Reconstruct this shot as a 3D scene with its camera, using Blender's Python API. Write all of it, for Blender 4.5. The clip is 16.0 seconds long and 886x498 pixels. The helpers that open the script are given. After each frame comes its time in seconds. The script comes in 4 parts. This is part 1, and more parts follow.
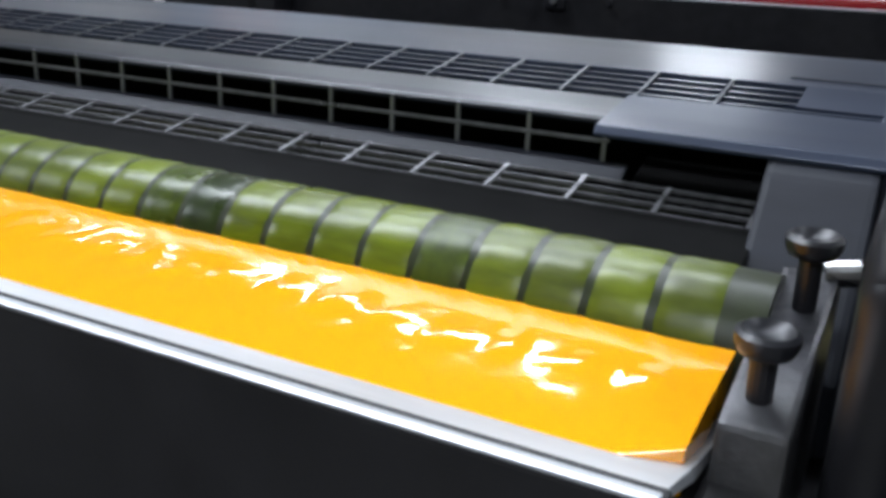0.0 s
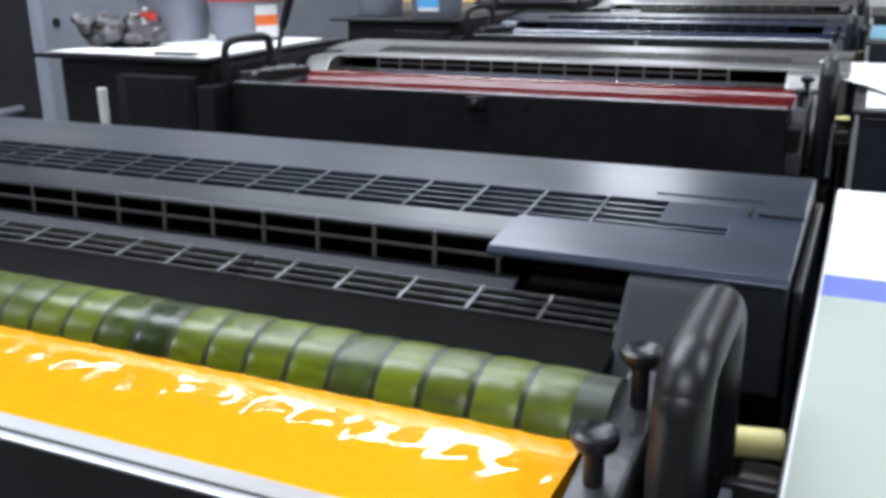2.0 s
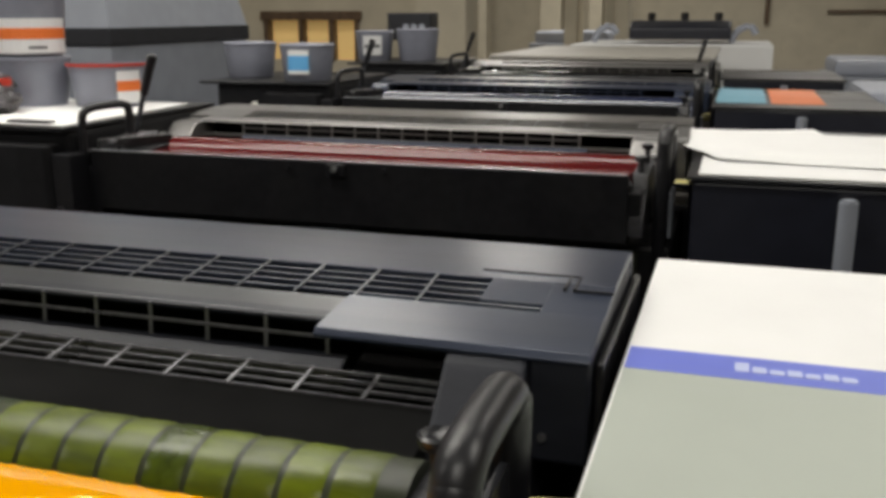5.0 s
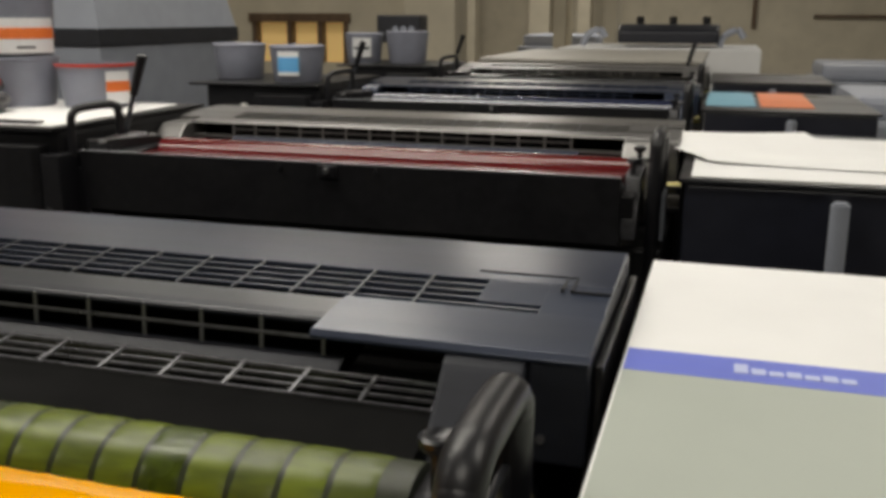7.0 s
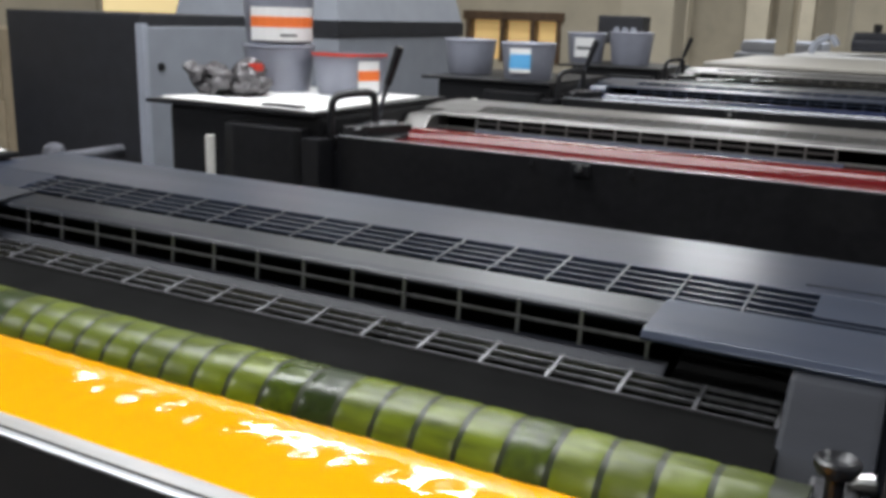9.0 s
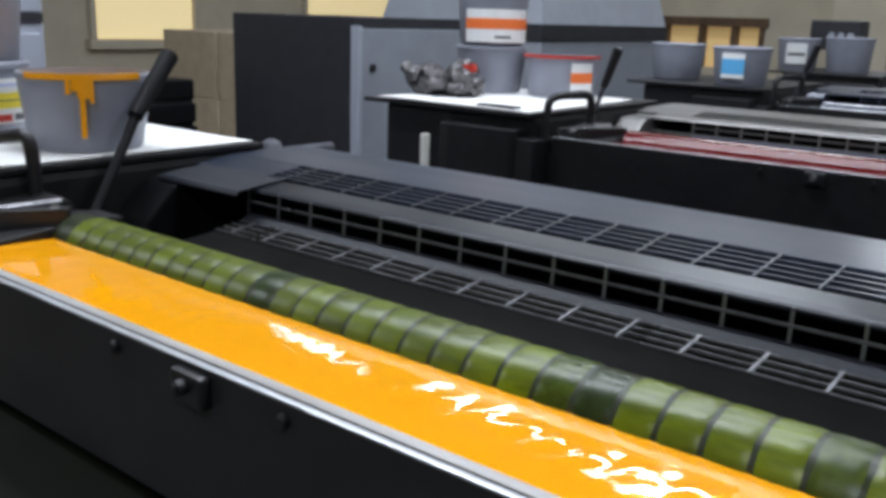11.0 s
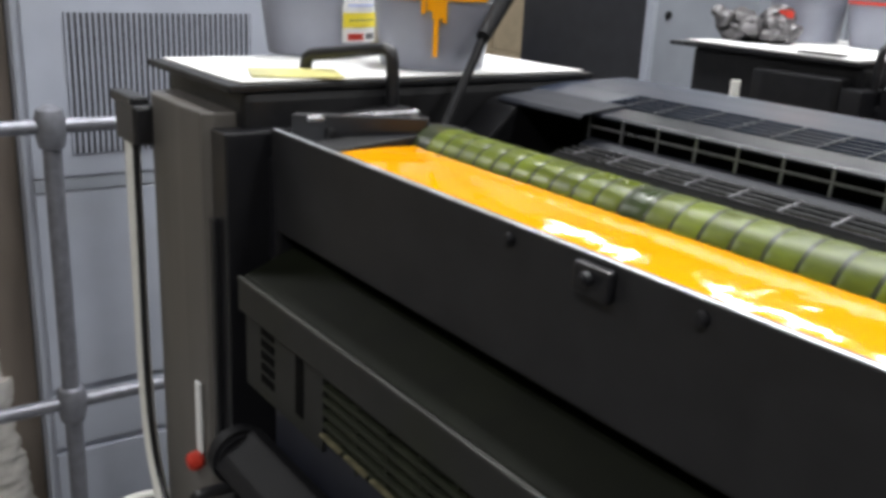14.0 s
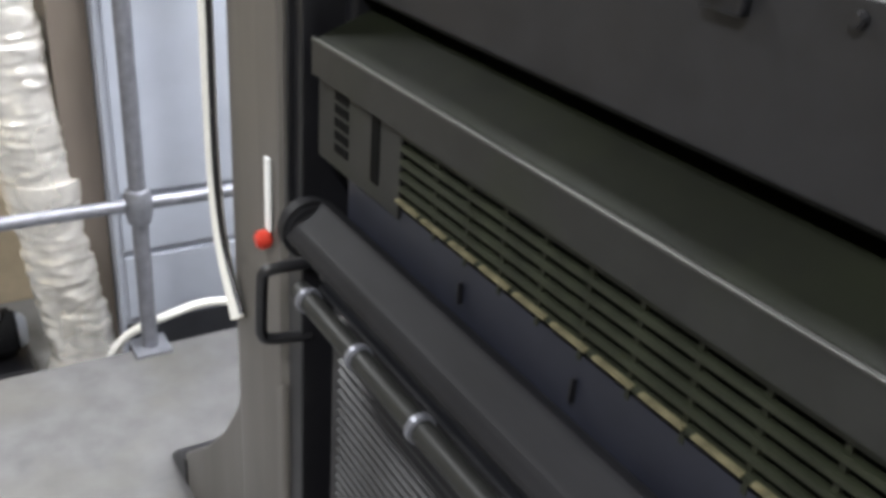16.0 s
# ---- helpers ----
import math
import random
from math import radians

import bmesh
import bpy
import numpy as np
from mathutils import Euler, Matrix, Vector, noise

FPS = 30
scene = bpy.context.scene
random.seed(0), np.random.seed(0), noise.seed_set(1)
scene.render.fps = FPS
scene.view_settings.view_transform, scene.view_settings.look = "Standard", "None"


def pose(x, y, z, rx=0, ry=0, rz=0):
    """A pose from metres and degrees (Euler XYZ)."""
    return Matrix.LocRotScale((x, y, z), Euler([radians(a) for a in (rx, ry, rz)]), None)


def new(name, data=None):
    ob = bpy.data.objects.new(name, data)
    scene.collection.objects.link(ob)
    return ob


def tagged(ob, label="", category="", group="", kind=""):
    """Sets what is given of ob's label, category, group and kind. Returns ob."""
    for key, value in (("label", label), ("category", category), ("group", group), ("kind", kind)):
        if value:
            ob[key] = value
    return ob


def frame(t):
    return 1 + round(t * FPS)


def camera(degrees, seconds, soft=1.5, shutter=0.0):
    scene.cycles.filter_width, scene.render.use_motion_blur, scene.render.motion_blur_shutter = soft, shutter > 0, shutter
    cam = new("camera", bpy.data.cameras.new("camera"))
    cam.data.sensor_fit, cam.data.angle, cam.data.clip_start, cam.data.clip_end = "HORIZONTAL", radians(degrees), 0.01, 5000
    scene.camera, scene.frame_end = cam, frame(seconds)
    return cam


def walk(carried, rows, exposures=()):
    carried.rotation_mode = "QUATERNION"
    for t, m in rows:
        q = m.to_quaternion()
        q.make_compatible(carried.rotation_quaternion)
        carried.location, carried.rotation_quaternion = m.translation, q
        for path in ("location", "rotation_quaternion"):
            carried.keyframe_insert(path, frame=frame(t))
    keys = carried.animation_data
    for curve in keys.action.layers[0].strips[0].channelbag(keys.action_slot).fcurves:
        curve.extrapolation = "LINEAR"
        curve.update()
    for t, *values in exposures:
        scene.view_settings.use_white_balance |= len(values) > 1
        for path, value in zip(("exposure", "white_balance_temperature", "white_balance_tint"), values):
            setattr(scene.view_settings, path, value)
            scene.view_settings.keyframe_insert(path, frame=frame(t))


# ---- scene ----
cam = camera(51.23, 16.0, 4.0)
ROWS = [
    (0, 0.0509, -0.3859, 1.5509, -21.73, -0.36, 28.08),
    (0.5, 0.0719, -0.4171, 1.5708, -22.40, 0.44, 26.54),
    (1, 0.0905, -0.4427, 1.5959, -21.22, 0.68, 25.37),
    (1.5, 0.1065, -0.4510, 1.6056, -19.04, 0.78, 24.84),
    (2, 0.1178, -0.4545, 1.6182, -17.41, 0.71, 24.41),
    (2.5, 0.1289, -0.4563, 1.6293, -16.12, 0.61, 23.73),
    (3, 0.1391, -0.4551, 1.6345, -15.02, 0.64, 22.68),
    (3.5, 0.1499, -0.4560, 1.6409, -14.40, 0.51, 21.29),
    (4, 0.1625, -0.4542, 1.6447, -14.18, 0.43, 19.78),
    (4.5, 0.1766, -0.4550, 1.6508, -14.28, 0.35, 18.15),
    (7, 0.1669, -0.4525, 1.6475, -14.08, -0.19, 16.77),
    (7.5, 0.1273, -0.4547, 1.6437, -14.03, -1.12, 19.88),
    (8, 0.0872, -0.4657, 1.6436, -14.20, -1.57, 22.68),
    (8.5, 0.0648, -0.4718, 1.6400, -14.25, -1.37, 25.97),
    (9, 0.0432, -0.4869, 1.6384, -14.27, -1.71, 28.72),
    (11.5, -0.0401, -0.5307, 1.6206, -14.25, -1.63, 42.59),
    (12, -0.0495, -0.5480, 1.6223, -14.34, -1.67, 45.23),
    (12.5, -0.0627, -0.5673, 1.6190, -14.30, -1.87, 47.73),
    (13, -0.0740, -0.5897, 1.6109, -14.79, -2.26, 50.24),
    (13.5, -0.0885, -0.6065, 1.5947, -15.73, -2.46, 52.87),
    (14, -0.1046, -0.6211, 1.5740, -17.25, -2.67, 55.24),
    (14.5, -0.1181, -0.6260, 1.5500, -19.25, -3.20, 57.33),
    (15, -0.1345, -0.6272, 1.5229, -21.67, -3.36, 58.50),
    (15.5, -0.1421, -0.6188, 1.4945, -24.25, -3.31, 59.40),
    (16, -0.1388, -0.6260, 1.4561, -26.39, -3.85, 59.46),
]
EXPO = [(0.0, 0.17, 5950, 10), (0.6, 0.0, 5850, 10), (1.2, 0.02, 5850, 10), (2.0, 0.16, 5950, 10), (3.0, 0.17, 6350, 10), (4.5, -0.32, 7100, 10), (6.8, -0.62, 7500, 10), (7.3, -0.58, 7500, 10), (8.0, 0.08, 6950, 10), (8.5, 0.12, 6450, 10), (9.0, 0.03, 6500, 10),
        (11.5, -0.25, 5950, 10), (13.0, -0.15, 5950, 10), (14.0, 0.35, 6600, 10), (15.0, 1.1, 6900, 10), (16.0, 1.7, 6500, 10)]
walk(cam, [(t, pose(x, y, z, 90 + pitch, roll, yaw)) for t, x, y, z, pitch, roll, yaw in ROWS], EXPO)

H = 1.35          # height of the ink surface above the walkway
PITCH = 1.36      # distance from unit to unit

# ---------------------------------------------------------------- light
world = bpy.data.worlds.new("hall_air")
scene.world = world
world.use_nodes = True
world.node_tree.nodes["Background"].inputs[0].default_value = (0.62, 0.66, 0.72, 1)
world.node_tree.nodes["Background"].inputs[1].default_value = 0.03


def ceiling_lamp_light(x, y, z, sx, sy, watts, color=(1.0, 0.97, 0.92)):
    data = bpy.data.lights.new("tube_light", "AREA")
    data.shape, data.size, data.size_y, data.energy, data.color = "RECTANGLE", sx, sy, watts, color
    ob = new("tube_light", data)
    ob.matrix_basis = pose(x, y, z)
    return ob


# x, y, length, width, watts
LAMPS = [(-2.1, 4.45, 1.2, 0.55, 48), (-3.9, 4.9, 1.2, 0.2, 19), (-6.1, 5.2, 1.3, 0.14, 11), (1.6, 4.4, 1.2, 0.3, 50),
         (-1.9, 0.5, 2.4, 0.4, 84), (-1.2, 1.75, 2.2, 0.7, 66), (0.4, -2.4, 1.8, 0.3, 72), (-4.4, -1.6, 1.6, 0.3, 52), (2.4, 0.6, 1.6, 0.5, 60), (-2.4, 10.2, 1.6, 0.3, 140), (1.2, 10.2, 1.6, 0.3, 72)]
for lx, ly, ll, lw, watts in LAMPS:
    ceiling_lamp_light(lx, ly, 3.93, ll, lw, watts, (0.96, 0.98, 1.0))


# ---------------------------------------------------------------- materials
def mat(name, color, rough=0.5, metal=0.0, grain=0.0, scale=40.0, bump=0.0, bump_scale=200.0, coat=0.0, stretch=(1, 1, 1), dirt=0.0, dirt_color=(0.02, 0.02, 0.02), spec=0.5, rand=0.0):
    m = bpy.data.materials.new(name)
    m.use_nodes = True
    nt = m.node_tree
    b = nt.nodes["Principled BSDF"]
    b.inputs["Base Color"].default_value = (*color, 1)
    b.inputs["Roughness"].default_value = rough
    b.inputs["Metallic"].default_value = metal
    b.inputs["Coat Weight"].default_value = coat
    b.inputs["Coat Roughness"].default_value = max(0.06, rough * 0.8)
    b.inputs["Specular IOR Level"].default_value = spec
    co = nt.nodes.new("ShaderNodeTexCoord")
    mp = nt.nodes.new("ShaderNodeMapping")
    mp.inputs["Scale"].default_value = stretch
    nt.links.new(co.outputs["Object"], mp.inputs["Vector"])
    out = None
    if grain:
        n = nt.nodes.new("ShaderNodeTexNoise")
        n.inputs["Scale"].default_value, n.inputs["Detail"].default_value = scale, 6
        nt.links.new(mp.outputs[0], n.inputs["Vector"])
        r = nt.nodes.new("ShaderNodeMapRange")
        r.inputs["From Min"].default_value, r.inputs["From Max"].default_value = 0.3, 0.7
        r.inputs["To Min"].default_value, r.inputs["To Max"].default_value = 1 - grain, 1 + grain
        nt.links.new(n.outputs["Fac"], r.inputs["Value"])
        mx = nt.nodes.new("ShaderNodeVectorMath")
        mx.operation = "SCALE"
        mx.inputs[0].default_value = color
        nt.links.new(r.outputs[0], mx.inputs["Scale"])
        out = mx.outputs[0]
        rr = nt.nodes.new("ShaderNodeMapRange")
        rr.inputs["From Min"].default_value, rr.inputs["From Max"].default_value = 0.3, 0.7
        rr.inputs["To Min"].default_value, rr.inputs["To Max"].default_value = max(rough - 0.08, 0.02), min(rough + 0.1, 1)
        n2 = nt.nodes.new("ShaderNodeTexNoise")
        n2.inputs["Scale"].default_value, n2.inputs["Detail"].default_value = scale * 0.17, 3
        nt.links.new(mp.outputs[0], n2.inputs["Vector"])
        nt.links.new(n2.outputs["Fac"], rr.inputs["Value"])
        nt.links.new(rr.outputs[0], b.inputs["Roughness"])
    if dirt:
        d = nt.nodes.new("ShaderNodeTexNoise")
        d.inputs["Scale"].default_value, d.inputs["Detail"].default_value = 5.0, 8
        nt.links.new(co.outputs["Object"], d.inputs["Vector"])
        rd = nt.nodes.new("ShaderNodeMapRange")
        rd.inputs["From Min"].default_value, rd.inputs["From Max"].default_value = 0.5, 0.72
        rd.inputs["To Max"].default_value = dirt
        nt.links.new(d.outputs["Fac"], rd.inputs["Value"])
        mi = nt.nodes.new("ShaderNodeMix")
        mi.data_type = "RGBA"
        if out:
            nt.links.new(out, mi.inputs["A"])
        else:
            mi.inputs["A"].default_value = (*color, 1)
        mi.inputs["B"].default_value = (*dirt_color, 1)
        nt.links.new(rd.outputs[0], mi.inputs["Factor"])
        out = mi.outputs["Result"]
    if rand:
        oi = nt.nodes.new("ShaderNodeObjectInfo")
        ro = nt.nodes.new("ShaderNodeMapRange")
        ro.inputs["To Min"].default_value, ro.inputs["To Max"].default_value = 1 - rand, 1 + rand
        nt.links.new(oi.outputs["Random"], ro.inputs["Value"])
        sc = nt.nodes.new("ShaderNodeVectorMath")
        sc.operation = "SCALE"
        sc.inputs[0].default_value = color
        if out:
            nt.links.new(out, sc.inputs[0])
        nt.links.new(ro.outputs[0], sc.inputs["Scale"])
        out = sc.outputs[0]
    if out:
        nt.links.new(out, b.inputs["Base Color"])
    if bump:
        n = nt.nodes.new("ShaderNodeTexNoise")
        n.inputs["Scale"].default_value, n.inputs["Detail"].default_value = bump_scale, 3
        nt.links.new(mp.outputs[0], n.inputs["Vector"])
        bp = nt.nodes.new("ShaderNodeBump")
        bp.inputs["Strength"].default_value, bp.inputs["Distance"].default_value = bump, 0.002
        nt.links.new(n.outputs["Fac"], bp.inputs["Height"])
        nt.links.new(bp.outputs[0], b.inputs["Normal"])
    return m


def glow(name, color, power):
    m = bpy.data.materials.new(name)
    m.use_nodes = True
    b = m.node_tree.nodes["Principled BSDF"]
    b.inputs["Base Color"].default_value = (*color, 1)
    b.inputs["Emission Color"].default_value = (*color, 1)
    b.inputs["Emission Strength"].default_value = power
    return m


BLACK = mat("black_enamel", (0.0105, 0.0105, 0.012), 0.42, grain=0.25, scale=60, bump=0.06, bump_scale=600, dirt=0.4, dirt_color=(0.014, 0.013, 0.012), spec=0.3)
MATTE = mat("matt_black", (0.0045, 0.0045, 0.0055), 0.6, grain=0.2, scale=40, bump=0.05, bump_scale=400, spec=0.12)
SATIN = mat("black_satin", (0.009, 0.009, 0.011), 0.37, grain=0.2, scale=30, bump=0.04, bump_scale=300)
COVER = mat("guard_grey_metal", (0.026, 0.036, 0.064), 0.34, metal=0.4, grain=0.14, scale=30, stretch=(0.15, 1, 1), bump=0.03, bump_scale=500, dirt=0.3, dirt_color=(0.024, 0.027, 0.034), coat=0.55)
RIDGE = mat("guard_ridge_metal", (0.012, 0.0145, 0.021), 0.32, metal=0.25, grain=0.2, scale=30, stretch=(0.15, 1, 1), bump=0.04, bump_scale=500, dirt=0.4, dirt_color=(0.012, 0.013, 0.016), coat=0.12)
SHEET = mat("dark_bent_sheet", (0.017, 0.019, 0.026), 0.5, grain=0.2, scale=40, stretch=(0.2, 1, 1), bump=0.05, bump_scale=400, spec=0.3)
# paler guard metal: the far hall's grazing reflection is put into the colour
COVER_SHEEN = mat("guard_metal_painted_sheen", (0.2, 0.195, 0.19), 0.33, metal=0.6, grain=0.15, scale=30, stretch=(0.15, 1, 1), bump=0.04, bump_scale=400, dirt=0.3, dirt_color=(0.13, 0.13, 0.13))
BAR_DULL = mat("dull_bar_steel", (0.08, 0.086, 0.1), 0.35, metal=0.6, grain=0.35, scale=80)
GUARD = mat("guard_dark_metal", (0.013, 0.0135, 0.0165), 0.32, metal=0.1, grain=0.2, scale=40, stretch=(0.2, 1, 1), bump=0.05, bump_scale=400)
BAR = mat("bare_bar_steel", (0.27, 0.27, 0.285), 0.32, metal=0.75, grain=0.3, scale=80)
STEEL = mat("blade_steel", (0.64, 0.67, 0.71), 0.42, metal=0.75, grain=0.18, scale=26, stretch=(0.25, 1, 1), bump=0.05, bump_scale=120, dirt=0.35, dirt_color=(0.45, 0.45, 0.42))
CHROME = mat("worn_chrome", (0.6, 0.6, 0.6), 0.22, metal=1.0, grain=0.2, scale=50)
CAST = mat("cast_iron_inky", (0.05, 0.05, 0.056), 0.35, metal=0.5, grain=0.5, scale=70, bump=0.3, bump_scale=160, dirt=0.5, dirt_color=(0.16, 0.16, 0.16))
# the apron's own black, also shade painted into guard openings and slots
PIT = mat("black_paint_and_shade", (0.003, 0.003, 0.003), 0.8, grain=0.3, scale=30, spec=0.08)
PANEL = mat("black_panel_enamel", (0.016, 0.016, 0.0178), 0.45, grain=0.2, scale=25, bump=0.06, bump_scale=500, dirt=0.35, dirt_color=(0.02, 0.0185, 0.017), spec=0.4)
DARK = mat("inside_dark", (0.008, 0.008, 0.009), 0.6, grain=0.3, scale=30)

OLIVE_ROLL = mat("inking_roller_rubber", (0.012, 0.014, 0.003), 0.5, grain=0.5, scale=14, stretch=(0.4, 1, 1), dirt=0.9, dirt_color=(0.035, 0.03, 0.006), spec=0.2)
ROLL = mat("fountain_roller_steel", (0.016, 0.022, 0.005), 0.38, grain=0.3, scale=60, spec=0.4)
BAND = mat("ink_band_olive", (0.085, 0.112, 0.0012), 0.33, grain=0.4, scale=90, stretch=(0.25, 1, 1), rand=0.2, bump=0.05, bump_scale=150, dirt=0.55, dirt_color=(0.048, 0.072, 0.0015), spec=0.42)
BAND_DULL = mat("ink_band_dull", (0.042, 0.062, 0.003), 0.28, grain=0.4, scale=90, bump=0.06, bump_scale=150, spec=0.4)
BAND_DARK = mat("ink_band_dark", (0.018, 0.03, 0.004), 0.28, grain=0.3, scale=90, rand=0.2, bump=0.06, bump_scale=150, spec=0.35)
PAPER = mat("white_paper", (0.8, 0.8, 0.79), 0.6, grain=0.03, scale=8)
STAINED = mat("ink_stained_paper", (0.5, 0.46, 0.16), 0.6, grain=0.2, scale=20, dirt=0.8, dirt_color=(0.2, 0.2, 0.18))
GREENISH = mat("printed_pale_green", (0.4, 0.435, 0.385), 0.5, grain=0.03, scale=8)
BLUEBAND = mat("printed_blue", (0.13, 0.17, 0.58), 0.5, grain=0.06, scale=10)
PALEBLUE = mat("printed_pale_blue", (0.5, 0.55, 0.78), 0.5)
TEAL = mat("printed_teal", (0.16, 0.36, 0.46), 0.5, grain=0.1, scale=12)
ORANGE = mat("printed_orange", (0.72, 0.2, 0.07), 0.5, grain=0.1, scale=12)
NAVY = mat("navy_side_panel", (0.014, 0.0155, 0.024), 0.4, grain=0.15, scale=20, bump=0.04, bump_scale=300)
GREYPANEL = mat("grey_cabinet_paint", (0.27, 0.29, 0.33), 0.45, grain=0.06, scale=12, bump=0.04, bump_scale=300, dirt=0.25, dirt_color=(0.2, 0.21, 0.23))
PALEPANEL = mat("pale_grey_paint", (0.36, 0.385, 0.45), 0.45, grain=0.05, scale=9, bump=0.03, bump_scale=250, dirt=0.25, dirt_color=(0.36, 0.37, 0.4))
DARKPANEL = mat("charcoal_cabinet", (0.022, 0.023, 0.028), 0.5, grain=0.15, scale=18, bump=0.05, bump_scale=300)
POST = mat("taupe_frame_paint", (0.1, 0.092, 0.084), 0.38, grain=0.1, scale=25, stretch=(1, 1, 0.1), bump=0.05, bump_scale=250, dirt=0.4, dirt_color=(0.065, 0.06, 0.053))
RUST = mat("brown_column_paint", (0.15, 0.125, 0.105), 0.4, grain=0.15, scale=14, stretch=(1, 1, 0.15), bump=0.05, bump_scale=200, dirt=0.6, dirt_color=(0.09, 0.07, 0.055))
HOUSING = mat("lower_housing_paint", (0.019, 0.0195, 0.0185), 0.5, grain=0.15, scale=30, bump=0.06, bump_scale=300, dirt=0.6, dirt_color=(0.016, 0.02, 0.009), spec=0.3)
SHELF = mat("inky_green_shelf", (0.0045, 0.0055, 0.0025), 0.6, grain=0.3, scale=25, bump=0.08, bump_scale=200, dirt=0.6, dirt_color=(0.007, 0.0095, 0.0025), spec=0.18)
SCUFFED = mat("scuffed_black_guard", (0.008, 0.008, 0.0095), 0.55, grain=0.5, scale=12, stretch=(0.3, 1, 1), bump=0.1, bump_scale=200, dirt=0.7, dirt_color=(0.016, 0.016, 0.018), spec=0.2)
SLAT = mat("inky_slat_paint", (0.016, 0.0185, 0.011), 0.5, grain=0.3, scale=40, bump=0.08, bump_scale=250, dirt=0.6, dirt_color=(0.02, 0.023, 0.012), spec=0.3)
WORN_LIP = mat("worn_lip_paint", (0.065, 0.065, 0.06), 0.4, metal=0.3, grain=0.6, scale=7, stretch=(0.3, 1, 1), dirt=0.9, dirt_color=(0.03, 0.03, 0.028))
EDGE = mat("worn_edge_brass", (0.15, 0.135, 0.08), 0.45, metal=0.3, grain=0.6, scale=60)
PAIL = mat("grey_pail_plastic", (0.24, 0.25, 0.3), 0.38, grain=0.07, scale=20, bump=0.03, bump_scale=150)
LABEL_W = mat("label_white", (0.8, 0.8, 0.8), 0.5)
LABEL_O = mat("label_orange", (0.85, 0.19, 0.04), 0.5)
LABEL_Y = mat("label_yellow", (0.85, 0.7, 0.05), 0.5)
LABEL_B = mat("label_blue", (0.12, 0.42, 0.75), 0.5)
PRINTBAR = mat("label_print", (0.1, 0.1, 0.11), 0.5)
RED = mat("red_plastic", (0.6, 0.05, 0.03), 0.35)
GALV = mat("galvanised_rail", (0.2, 0.205, 0.235), 0.4, metal=0.5, grain=0.15, scale=40, bump=0.08, bump_scale=200)
FOIL = mat("duct_foil", (0.88, 0.85, 0.8), 0.24, metal=0.6, grain=0.12, scale=25, bump=0.8, bump_scale=60)
CONCRETE = mat("walkway_floor", (0.088, 0.086, 0.088), 0.6, grain=0.2, scale=14, bump=0.15, bump_scale=120, dirt=0.6, dirt_color=(0.085, 0.08, 0.07))
HALLFLOOR = mat("hall_floor", (0.22, 0.22, 0.22), 0.5, grain=0.2, scale=6, bump=0.1, bump_scale=80, dirt=0.4)
WALL = mat("cream_wall", (0.5, 0.45, 0.35), 0.8, grain=0.08, scale=3, bump=0.06, bump_scale=60, dirt=0.3, dirt_color=(0.35, 0.31, 0.24))
CEIL = mat("hall_ceiling_paint", (0.3, 0.3, 0.31), 0.85, grain=0.1, scale=2)
DUSTY = mat("pale_cover_sheet", (0.36, 0.34, 0.3), 0.5, grain=0.12, scale=5, bump=0.1, bump_scale=30, dirt=0.4, dirt_color=(0.25, 0.24, 0.21))
CARD = mat("cardboard", (0.46, 0.38, 0.27), 0.75, grain=0.1, scale=12, bump=0.08, bump_scale=60)
BROWN = mat("dark_brown_wood", (0.1, 0.06, 0.035), 0.5, grain=0.3, scale=20, stretch=(1, 1, 0.1))
RAG = mat("crumpled_foil_rag", (0.11, 0.105, 0.11), 0.36, metal=0.5, grain=0.5, scale=30, bump=0.6, bump_scale=40)
BRASS = mat("yellowed_plastic_roller", (0.62, 0.55, 0.22), 0.35, grain=0.15, scale=30, dirt=0.5, dirt_color=(0.7, 0.6, 0.05))
HOSE = mat("white_hose", (0.75, 0.74, 0.7), 0.45, grain=0.05, scale=20)
LIT = glow("lit_room_beyond", (1.0, 0.8, 0.42), 0.55)
LIT_DIM = glow("dim_lit_room", (1.0, 0.68, 0.28), 0.24)


def ink(name, color, rough=0.07, coat=0.6):
    m = mat(name, color, rough, coat=coat, spec=0.6 if coat > 0.3 else 0.35)
    nt = m.node_tree
    b = nt.nodes["Principled BSDF"]
    co = nt.nodes.new("ShaderNodeTexCoord")
    total = None
    mp = nt.nodes.new("ShaderNodeMapping")
    mp.inputs["Scale"].default_value = (1.0, 0.75, 1.0)
    nt.links.new(co.outputs["Object"], mp.inputs["Vector"])
    for sc, amp in ((46.0, 1.0), (21.0, 0.5)):
        n = nt.nodes.new("ShaderNodeTexNoise")
        n.inputs["Scale"].default_value, n.inputs["Detail"].default_value = sc, 0.0
        n.inputs["Distortion"].default_value = 0.3
        nt.links.new(mp.outputs["Vector"], n.inputs["Vector"])
        k = nt.nodes.new("ShaderNodeMath")
        k.operation = "MULTIPLY_ADD"
        k.inputs[1].default_value = amp
        nt.links.new(n.outputs["Fac"], k.inputs[0])
        if total:
            nt.links.new(total, k.inputs[2])
        else:
            k.inputs[2].default_value = 0
        total = k.outputs[0]
    bp = nt.nodes.new("ShaderNodeBump")
    bp.inputs["Strength"].default_value, bp.inputs["Distance"].default_value = 0.05, 0.01
    nt.links.new(total, bp.inputs["Height"])
    nt.links.new(bp.outputs[0], b.inputs["Normal"])
    nt.links.new(bp.outputs[0], b.inputs["Coat Normal"])
    return m


